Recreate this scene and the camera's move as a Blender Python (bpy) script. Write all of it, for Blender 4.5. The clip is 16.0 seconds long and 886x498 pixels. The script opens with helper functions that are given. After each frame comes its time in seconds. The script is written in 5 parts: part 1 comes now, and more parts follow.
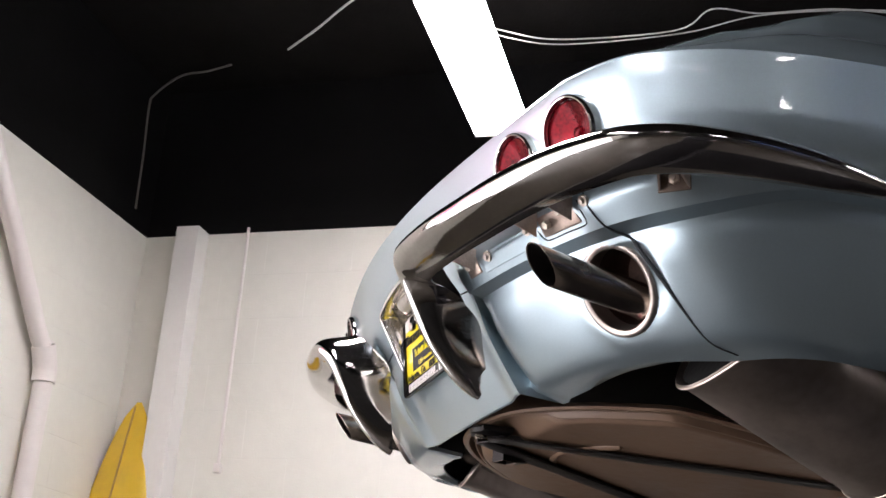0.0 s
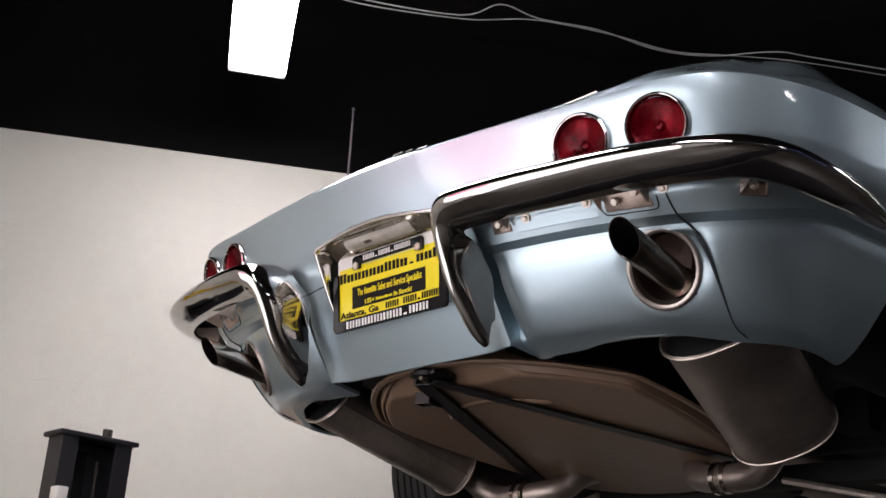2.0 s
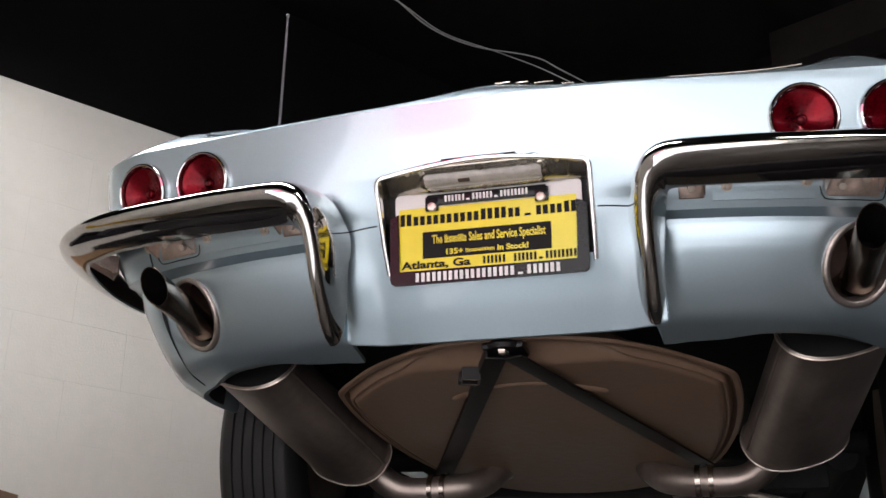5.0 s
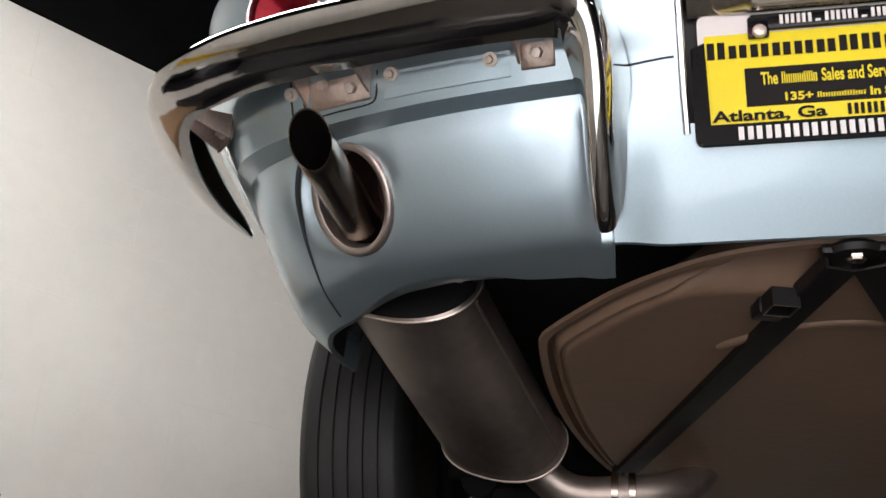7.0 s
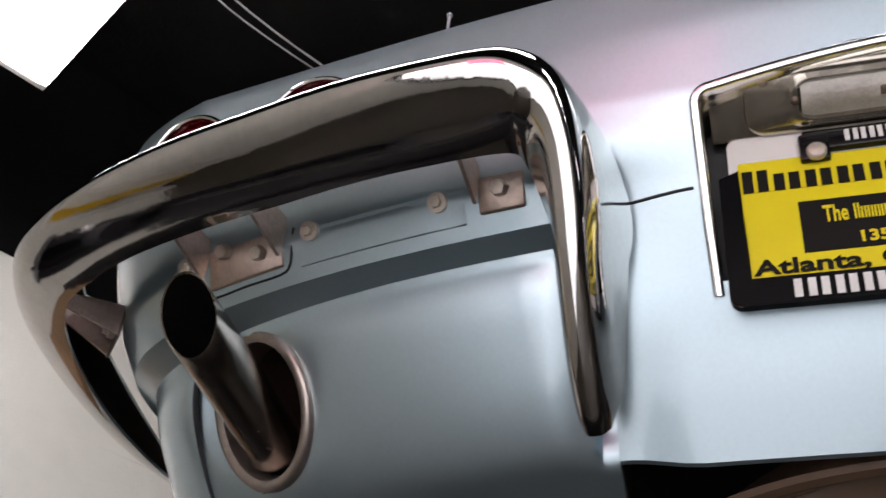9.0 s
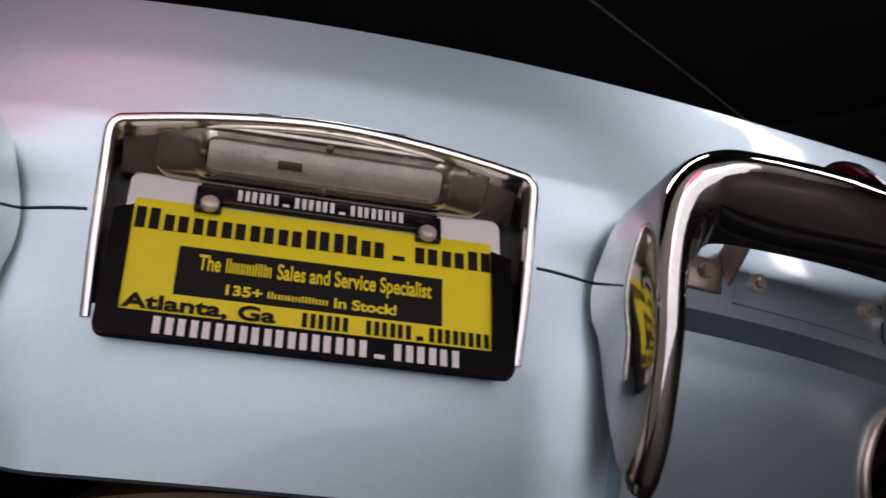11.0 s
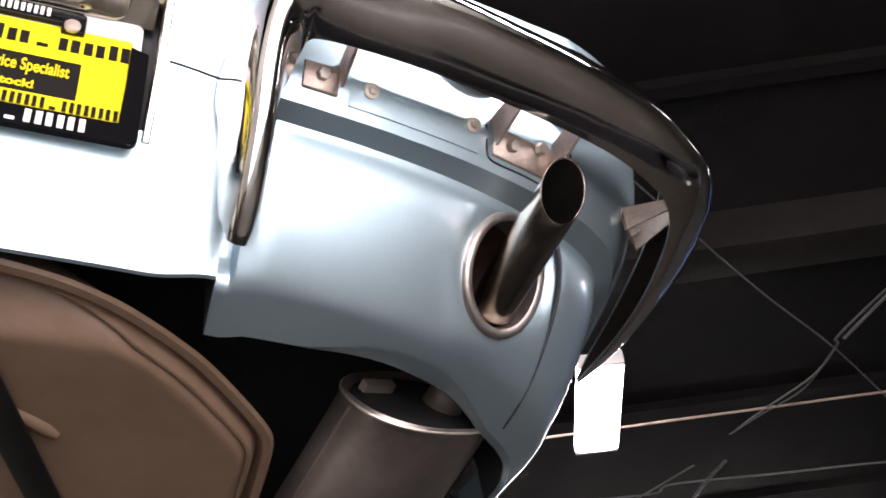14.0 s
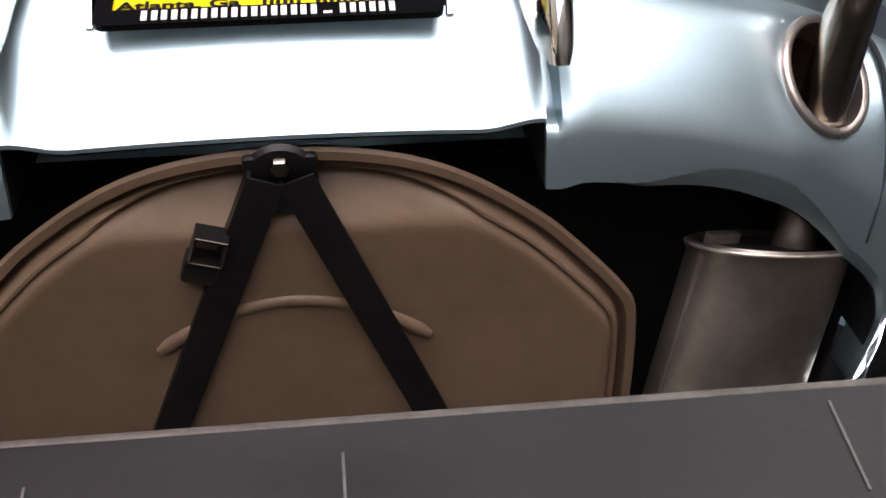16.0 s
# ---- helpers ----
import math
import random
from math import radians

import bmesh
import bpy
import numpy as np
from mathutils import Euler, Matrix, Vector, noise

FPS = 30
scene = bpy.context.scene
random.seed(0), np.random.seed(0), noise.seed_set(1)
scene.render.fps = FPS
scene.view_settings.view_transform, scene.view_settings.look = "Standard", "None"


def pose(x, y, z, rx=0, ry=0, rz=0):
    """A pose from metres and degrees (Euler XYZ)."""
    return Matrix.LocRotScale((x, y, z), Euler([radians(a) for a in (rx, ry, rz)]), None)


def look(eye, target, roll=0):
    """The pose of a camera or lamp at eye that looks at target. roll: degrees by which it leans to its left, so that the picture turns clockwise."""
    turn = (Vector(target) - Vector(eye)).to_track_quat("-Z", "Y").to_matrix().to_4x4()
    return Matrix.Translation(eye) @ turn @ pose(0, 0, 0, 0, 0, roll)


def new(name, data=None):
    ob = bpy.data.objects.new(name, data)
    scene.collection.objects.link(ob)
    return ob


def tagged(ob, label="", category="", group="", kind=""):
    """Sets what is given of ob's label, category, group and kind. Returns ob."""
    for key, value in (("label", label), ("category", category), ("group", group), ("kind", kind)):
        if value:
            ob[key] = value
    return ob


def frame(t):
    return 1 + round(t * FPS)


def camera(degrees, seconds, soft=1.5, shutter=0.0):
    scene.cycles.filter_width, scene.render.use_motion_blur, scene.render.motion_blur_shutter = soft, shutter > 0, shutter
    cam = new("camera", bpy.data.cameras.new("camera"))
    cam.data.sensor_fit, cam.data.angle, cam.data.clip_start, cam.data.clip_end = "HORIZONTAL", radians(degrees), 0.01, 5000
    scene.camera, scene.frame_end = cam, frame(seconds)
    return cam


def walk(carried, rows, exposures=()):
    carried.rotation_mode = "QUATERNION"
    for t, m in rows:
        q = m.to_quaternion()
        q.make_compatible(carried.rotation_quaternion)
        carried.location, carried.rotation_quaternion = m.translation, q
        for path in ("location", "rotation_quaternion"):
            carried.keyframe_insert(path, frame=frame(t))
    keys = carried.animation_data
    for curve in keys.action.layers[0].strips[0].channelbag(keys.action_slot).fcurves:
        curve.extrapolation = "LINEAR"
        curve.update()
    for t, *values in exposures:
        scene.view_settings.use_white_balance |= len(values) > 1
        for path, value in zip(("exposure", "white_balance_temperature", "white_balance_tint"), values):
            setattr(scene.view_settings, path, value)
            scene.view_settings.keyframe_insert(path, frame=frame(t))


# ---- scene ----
# ---------------------------------------------------------------- camera
# rows: seconds, x, y, z, tilt, lean, turn.  The car's tail faces -y; the shop floor is z = 0.
ROWS = [
    (0.0, 1.939, -0.582, 1.561, 111.50, -3.31, 71.69),
    (0.5, 1.849, -0.794, 1.540, 111.55, -2.64, 66.18),
    (1.0, 1.784, -0.989, 1.532, 112.26, -4.44, 59.44),
    (1.5, 1.727, -1.198, 1.514, 111.48, -2.62, 52.04),
    (2.0, 1.585, -1.341, 1.474, 110.57, -3.36, 45.83),
    (2.5, 1.429, -1.406, 1.463, 110.25, -4.78, 42.13),
    (3.0, 1.292, -1.506, 1.468, 110.79, -4.00, 37.13),
    (3.2, 1.238, -1.571, 1.473, 110.80, -2.78, 34.82),
    (5.3, 0.274, -1.646, 1.494, 111.61, -0.30, 13.79),
    (5.5, 0.205, -1.586, 1.457, 112.14, 0.31, 13.06),
    (6.0, 0.029, -1.414, 1.474, 111.78, 0.96, 12.82),
    (6.5, -0.137, -1.293, 1.481, 112.42, -1.03, 11.72),
    (7.0, -0.199, -1.064, 1.506, 114.27, -2.04, 11.03),
    (7.5, -0.167, -0.814, 1.549, 118.09, -2.11, 16.13),
    (8.0, -0.162, -0.678, 1.584, 125.77, -5.05, 20.70),
    (8.2, -0.156, -0.651, 1.607, 128.58, -6.07, 21.26),
    (10.3, -0.127, -0.682, 1.602, 130.94, 0.32, -3.86),
    (10.5, -0.109, -0.690, 1.605, 130.45, 1.02, -6.42),
    (11.0, -0.075, -0.710, 1.599, 130.43, 1.33, -13.15),
    (11.5, -0.011, -0.749, 1.581, 129.99, -0.21, -19.37),
    (12.0, 0.057, -0.766, 1.541, 130.03, 0.17, -24.84),
    (12.5, 0.090, -0.758, 1.489, 129.59, 2.39, -30.42),
    (13.0, 0.113, -0.769, 1.451, 128.73, 3.48, -30.69),
    (13.5, 0.116, -0.763, 1.406, 128.95, 4.45, -25.82),
    (14.0, 0.117, -0.739, 1.346, 130.80, 4.79, -19.83),
    (14.5, 0.099, -0.714, 1.302, 131.57, 4.33, -13.57),
    (15.0, 0.080, -0.695, 1.241, 133.70, 4.67, -8.69),
    (15.5, 0.056, -0.626, 1.207, 135.04, 4.61, -5.67),
    (16.0, 0.051, -0.546, 1.164, 138.09, 6.10, -0.85),
]
cam = camera(42.26, 16.0, soft=1.5, shutter=0.2)
EXPOSURES = [(0.0, 0.80, 6500, 14), (1.0, 0.34, 6500, 14), (3.2, -0.06, 6500, 14), (5.5, -0.06, 6500, 12), (7.5, 0.38, 6500, 10), (8.2, 0.20, 6500, 10), (10.5, -0.86, 6500, 20),
             (11.2, -0.80, 6500, 20), (12.5, 0.35, 6500, 13), (13.0, 1.00, 6500, 13), (13.5, 1.75, 6500, 13), (14.0, 1.25, 6500, 14), (14.5, 0.90, 6500, 14), (15.5, 0.75, 6500, 13), (16.0, 1.10, 6500, 11)]
walk(cam, [(t, pose(x, y, z, rx, ry, rz)) for t, x, y, z, rx, ry, rz in ROWS], EXPOSURES)

# ---------------------------------------------------------------- world and light levels
world = bpy.data.worlds.new("dim_shop")
world.use_nodes = True
world.node_tree.nodes["Background"].inputs[0].default_value = (0.5, 0.55, 0.6, 1)
world.node_tree.nodes["Background"].inputs[1].default_value = 0.02
scene.world = world
TUBE = 23.0          # brightness of the fluorescent diffusers
DAY = 1.95            # brightness of the overcast daylight assumed outside the unseen shop door

CAR_Z = 2.1          # height of the number plate's lower edge over the floor
rnd = random.Random(7)


# ---------------------------------------------------------------- materials
def mat(name, color, rough=0.5, metal=0.0, coat=0.0, var=0.0, var_scale=6.0, bump=0.0, bump_scale=60.0, dark=None, rough_var=0.0, spec=0.5, second=0.0):
    """A Principled material with two scales of mottling, roughness variation and fine relief."""
    m = bpy.data.materials.new(name)
    m.use_nodes = True
    nt = m.node_tree
    p = nt.nodes["Principled BSDF"]
    p.inputs["Base Color"].default_value = (*color, 1)
    p.inputs["Roughness"].default_value = rough
    p.inputs["Metallic"].default_value = metal
    p.inputs["Coat Weight"].default_value = coat
    p.inputs["Coat Roughness"].default_value = 0.04
    p.inputs["Specular IOR Level"].default_value = spec
    tc = nt.nodes.new("ShaderNodeNewGeometry")
    if var > 0:
        n1 = nt.nodes.new("ShaderNodeTexNoise")
        n1.inputs["Scale"].default_value = var_scale
        n1.inputs["Detail"].default_value = 6
        nt.links.new(tc.outputs["Position"], n1.inputs["Vector"])
        n2 = nt.nodes.new("ShaderNodeTexNoise")
        n2.inputs["Scale"].default_value = var_scale * 9
        n2.inputs["Detail"].default_value = 4
        nt.links.new(tc.outputs["Position"], n2.inputs["Vector"])
        add = nt.nodes.new("ShaderNodeMath")
        add.operation = "MULTIPLY_ADD"
        nt.links.new(n2.outputs["Fac"], add.inputs[0])
        add.inputs[1].default_value = 0.45
        nt.links.new(n1.outputs["Fac"], add.inputs[2])
        ramp = nt.nodes.new("ShaderNodeValToRGB")
        d = dark or tuple(c * (1 - var) for c in color)
        ramp.color_ramp.elements[0].position, ramp.color_ramp.elements[1].position = 0.5, 0.92
        ramp.color_ramp.elements[0].color = (*d, 1)
        ramp.color_ramp.elements[1].color = (*color, 1)
        nt.links.new(add.outputs[0], ramp.inputs["Fac"])
        nt.links.new(ramp.outputs["Color"], p.inputs["Base Color"])
        if rough_var > 0:
            mr = nt.nodes.new("ShaderNodeMapRange")
            mr.inputs["From Min"].default_value, mr.inputs["From Max"].default_value = 0.4, 1.0
            mr.inputs["To Min"].default_value, mr.inputs["To Max"].default_value = rough - rough_var, rough + rough_var
            nt.links.new(add.outputs[0], mr.inputs["Value"])
            nt.links.new(mr.outputs["Result"], p.inputs["Roughness"])
    if bump > 0:
        nb = nt.nodes.new("ShaderNodeTexNoise")
        nb.inputs["Scale"].default_value = bump_scale
        nb.inputs["Detail"].default_value = 5
        nt.links.new(tc.outputs["Position"], nb.inputs["Vector"])
        b = nt.nodes.new("ShaderNodeBump")
        b.inputs["Strength"].default_value = bump
        b.inputs["Distance"].default_value = 0.004
        nt.links.new(nb.outputs["Fac"], b.inputs["Height"])
        nt.links.new(b.outputs["Normal"], p.inputs["Normal"])
    return m


def glow(name, color, strength):
    m = bpy.data.materials.new(name)
    m.use_nodes = True
    p = m.node_tree.nodes["Principled BSDF"]
    p.inputs["Base Color"].default_value = (0.8, 0.8, 0.8, 1)
    p.inputs["Emission Color"].default_value = (*color, 1)
    p.inputs["Emission Strength"].default_value = strength
    return m


PAINT = mat("silver_blue_paint", (0.50, 0.63, 0.695), 0.375, 0.86, 1.0, var=0.05, var_scale=300, spec=0.5)
CHROME = mat("chrome", (0.72, 0.70, 0.675), 0.07, 1.0, var=0.2, var_scale=14, rough_var=0.05, bump=0.05, bump_scale=38)
# Dull back; its dark brown also stands in for the floor's reflection.
CHROME_BACK = mat("dull_chrome_floor_tint", (0.10, 0.082, 0.07), 0.42, 0.8, var=0.35, var_scale=9, rough_var=0.1)
STAINLESS = mat("polished_steel_pipe", (0.44, 0.385, 0.335), 0.22, 1.0, var=0.3, var_scale=15, rough_var=0.08)
PLATED = mat("zinc_plated_bracket", (0.70, 0.565, 0.485), 0.42, 0.85, var=0.35, var_scale=30, bump=0.15, bump_scale=150)
DARK_PLATED = mat("dark_plated_metal", (0.22, 0.17, 0.14), 0.45, 0.8, var=0.4, var_scale=30)
BOLT = mat("zinc_bolt", (0.82, 0.72, 0.63), 0.38, 0.8, var=0.25, var_scale=60)
MUFFLER = mat("aluminised_muffler", (0.42, 0.355, 0.315), 0.40, 0.9, var=0.35, var_scale=7, rough_var=0.12, bump=0.08, bump_scale=90)
TUB = mat("brown_moulded_tub", (0.195, 0.124, 0.082), 0.42, 0.0, var=0.28, var_scale=4, rough_var=0.14, bump=0.22, bump_scale=55, spec=0.35)
BLACK = mat("black_paint", (0.009, 0.008, 0.008), 0.42, spec=0.28, var=0.4, var_scale=20, bump=0.1)
UNDER = mat("black_undercoat_and_shade", (0.008, 0.008, 0.008), 0.8, var=0.4, var_scale=12, bump=0.4, bump_scale=80)
RUBBER = mat("tyre_rubber", (0.018, 0.018, 0.018), 0.6, var=0.3, var_scale=20, bump=0.15, bump_scale=120)
CUP = mat("heat_stained_cup", (0.13, 0.085, 0.070), 0.42, 0.6, var=0.5, var_scale=30)
BEZEL = mat("satin_steel_bezel", (0.50, 0.44, 0.40), 0.34, 0.9, var=0.3, var_scale=20)
INSIDE = mat("near_black_pipe_inside", (0.006, 0.0045, 0.004), 0.9, var=0.5, var_scale=25, spec=0.08)
RED_LENS = mat("red_lens", (0.20, 0.001, 0.008), 0.2, 0.6, 0.12, var=0.8, var_scale=22, dark=(0.03, 0.0003, 0.002), bump=0.2, bump_scale=60, spec=0.2)
BRIGHT = mat("bright_plated_trim", (0.95, 0.94, 0.93), 0.16, 1.0, var=0.05, var_scale=30)
CLEAR = mat("plate_lamp_lens", (0.55, 0.52, 0.46), 0.12, 0.0, 0.4, var=0.3, var_scale=40, bump=0.3, bump_scale=160)
BEZEL_IN = mat("aged_bright_metal", (0.72, 0.67, 0.58), 0.2, 0.95, var=0.35, var_scale=22, rough_var=0.1)
YELLOW = mat("yellow_plate_card", (0.86, 0.72, 0.01), 0.32, coat=0.3, var=0.05, var_scale=30)
INK = mat("black_ink", (0.010, 0.009, 0.008), 0.5, var=0.2, spec=0.15)
WHITE_INK = mat("white_ink", (0.78, 0.77, 0.75), 0.4, var=0.06)
FRAME_BLACK = mat("black_plastic_frame", (0.006, 0.006, 0.007), 0.15, coat=0.0, var=0.2, var_scale=30, spec=0.22)
WALL = mat("white_painted_block", (0.80, 0.785, 0.715), 0.62, var=0.07, var_scale=2.2, bump=0.25, bump_scale=140)
WALL_BLACK = mat("black_painted_wall", (0.0055, 0.0053, 0.0055), 0.9, spec=0.1, var=0.4, var_scale=2, bump=0.2)
FAR_WALL_DARK = mat("darkened_far_wall", (0.055, 0.053, 0.052), 0.8, spec=0.2, var=0.3, var_scale=2, bump=0.2)
CEIL = mat("black_painted_ceiling", (0.0092, 0.0083, 0.0079), 0.95, var=0.5, var_scale=1.5, bump=0.3, spec=0.08)
BEAM = mat("black_painted_beam", (0.017, 0.0135, 0.0125), 0.8, spec=0.15, var=0.5, var_scale=4, bump=0.2)
FLOOR = mat("sealed_floor", (0.046, 0.039, 0.031), 0.4, coat=0.1, var=0.25, var_scale=1.2, rough_var=0.08)
PVC = mat("painted_white_pipe", (0.82, 0.77, 0.74), 0.45, var=0.06, bump=0.05)
TRIM_WHITE = mat("white_metal_trim", (0.82, 0.80, 0.77), 0.4, var=0.05)
CABLE = mat("pale_grey_cable", (0.5, 0.5, 0.48), 0.5, var=0.15)
CABLE_DARK = mat("grey_cable", (0.068, 0.064, 0.06), 0.5, var=0.15)
SURF = mat("yellow_board", (0.80, 0.52, 0.03), 0.25, coat=0.6, var=0.12, var_scale=4)
SURF_EDGE = mat("board_edge", (0.45, 0.26, 0.02), 0.35, var=0.2)
LIFT = mat("dark_grey_lift_paint", (0.0145, 0.0135, 0.015), 0.5, 0.0, spec=0.20, var=0.35, var_scale=5, rough_var=0.12, bump=0.12, bump_scale=60)
WORN = mat("worn_steel_edge", (0.09, 0.08, 0.072), 0.5, 0.6, var=0.5, var_scale=40)
SCUFF = mat("light_scuff", (0.11, 0.105, 0.10), 0.6, 0.2, var=0.5, var_scale=60)
LIFT_BLACK = mat("black_lift_paint", (0.022, 0.021, 0.025), 0.4, var=0.3, var_scale=10, bump=0.1)
CARD = mat("brown_cardboard", (0.42, 0.27, 0.16), 0.8, var=0.12, var_scale=10, bump=0.1)
BROWN_PIPE = mat("dull_brown_pipe", (0.30, 0.21, 0.17), 0.6, var=0.3, var_scale=9)
SEAM = mat("dark_panel_gap", (0.02, 0.025, 0.03), 0.7, var=0.2)
DIFFUSER = glow("fluorescent_diffuser", (1.0, 0.958, 0.965), TUBE)
AERIAL = mat("aerial_steel", (0.22, 0.22, 0.23), 0.4, 0.6, var=0.15)
RED_SIGN = glow("red_reflection_glow", (1.0, 0.14, 0.30), 2.3)


# ---------------------------------------------------------------- mesh helpers
def finish(bm, name, material, sharp=35.0, smooth=True):
    me = bpy.data.meshes.new(name)
    bmesh.ops.recalc_face_normals(bm, faces=bm.faces)
    bm.to_mesh(me)
    bm.free()
    me.materials.append(material)
    if smooth:
        me.shade_smooth()
        me.set_sharp_from_angle(angle=radians(sharp))
    return me


def part(name, bm, material, parent, label="", sharp=35.0, smooth=True):
    """Links a bmesh as one mesh object under a thing or a part."""
    ob = new(name, finish(bm, name, material, sharp, smooth))
    ob.parent = parent
    return tagged(ob, label) if label else ob


def solo(name, bm, material, label, category, group="", kind="", sharp=35.0):
    return tagged(new(name, finish(bm, name, material, sharp)), label, category, group, kind)


def thing(name, m, label, category, group="", kind=""):
    ob = new(name)
    ob.empty_display_size = 0.1
    ob.matrix_basis = m
    return tagged(ob, label, category, group, kind)


def box(bm, cx, cy, cz, sx, sy, sz, bevel=0.0, m=None):
    r = bmesh.ops.create_cube(bm, size=1.0)
    vs = r["verts"]
    bmesh.ops.transform(bm, matrix=Matrix.Translation((cx, cy, cz)) @ Matrix.Diagonal((sx, sy, sz, 1)), verts=vs)
    if m is not None:
        bmesh.ops.transform(bm, matrix=m, verts=vs)
    if bevel > 0:
        es = list({e for v in vs for e in v.link_edges})
        bmesh.ops.bevel(bm, geom=es, offset=bevel, segments=2, profile=0.6, affect="EDGES", clamp_overlap=True)
    return bm


def boxed(cx, cy, cz, sx, sy, sz, bevel=0.0, m=None):
    return box(bmesh.new(), cx, cy, cz, sx, sy, sz, bevel, m)


def grid(bm, rows, close_u=False, close_v=False):
    """Quads over a table of points (rows of equal length)."""
    vs = [[bm.verts.new(p) for p in r] for r in rows]
    n, k = len(vs), len(vs[0])
    for i in range(n if close_v else n - 1):
        for j in range(k if close_u else k - 1):
            q = (vs[i][j], vs[i][(j + 1) % k], vs[(i + 1) % n][(j + 1) % k], vs[(i + 1) % n][j])
            if len(set(q)) == 4:
                bm.faces.new(q)
    return vs


def spline(pts, n):
    """Catmull-Rom through the points, n samples a piece."""
    P = [Vector(p) for p in pts]
    P = [2 * P[0] - P[1]] + P + [2 * P[-1] - P[-2]]
    out = []
    for i in range(1, len(P) - 2):
        a, b, c, d = P[i - 1:i + 3]
        for k in range(n):
            t = k / n
            out.append(0.5 * ((2 * b) + (c - a) * t + (2 * a - 5 * b + 4 * c - d) * t * t + (3 * b - a - 3 * c + d) * t ** 3))
    out.append(P[-2])
    return out


def tube(bm, pts, r, seg=16, caps=True, squash=None):
    """A round bar along points; r a number or one for each point; squash: (across, up) factors."""
    P = [Vector(p) for p in pts]
    rr = r if isinstance(r, (list, tuple)) else [r] * len(P)
    rings = []
    up = Vector((0, 0, 1))
    if abs((P[1] - P[0]).normalized().z) > 0.95:
        up = Vector((0, 1, 0))
    for i, p in enumerate(P):
        t = (P[min(i + 1, len(P) - 1)] - P[max(i - 1, 0)]).normalized()
        a = t.cross(up).normalized()
        up = a.cross(t).normalized()
        s = squash or (1, 1)
        rings.append([p + rr[i] * (s[0] * math.cos(2 * math.pi * k / seg) * a + s[1] * math.sin(2 * math.pi * k / seg) * up) for k in range(seg)])
    vs = grid(bm, rings, close_u=True)
    if caps:
        bm.faces.new(vs[0])
        bm.faces.new(vs[-1])
    return bm


def tubed(pts, r, seg=16, caps=True, squash=None):
    return tube(bmesh.new(), pts, r, seg, caps, squash)


def lathe(bm, profile, m=None, seg=32, sx=1.0, sy=1.0):
    """Turns (radius, height) points about z, then moves by m."""
    rows = [[Vector((max(r, 1e-5) * sx * math.cos(2 * math.pi * k / seg), max(r, 1e-5) * sy * math.sin(2 * math.pi * k / seg), h)) for k in range(seg)] for r, h in profile]
    if m is not None:
        rows = [[m @ p for p in r] for r in rows]
    grid(bm, rows, close_u=True)
    return bm


def basis(origin, ex, ey, ez):
    m = Matrix((ex, ey, ez)).transposed().to_4x4()
    m.translation = origin
    return m


def lerp_table(table, v):
    """Piecewise linear; the table runs from high to low keys."""
    if v >= table[0][0]:
        return table[0][1]
    for (a, fa), (b, fb) in zip(table, table[1:]):
        if v >= b:
            return fa + (fb - fa) * (a - v) / (a - b)
    return table[-1][1]


def smooth01(t):
    t = min(max(t, 0.0), 1.0)
    return t * t * (3 - 2 * t)


# ---------------------------------------------------------------- the shop: walls, floor, ceiling
ANGLE = -33.0
CORNER = Vector((-3.164, -0.447, 0.0))
ROOM = Matrix.Translation(CORNER) @ Matrix.Rotation(radians(ANGLE), 4, "Z")   # x along the short wall, y along the long one
DOOR_A, DOOR_B, DOOR_H = 2.45, 7.2, 2.72     # the unseen shop door assumed in the short wall, behind the walk
LONG, WIDE, HIGH, PAINT_TOP = 9.0, 13.0, 4.2, CAR_Z + 1.360


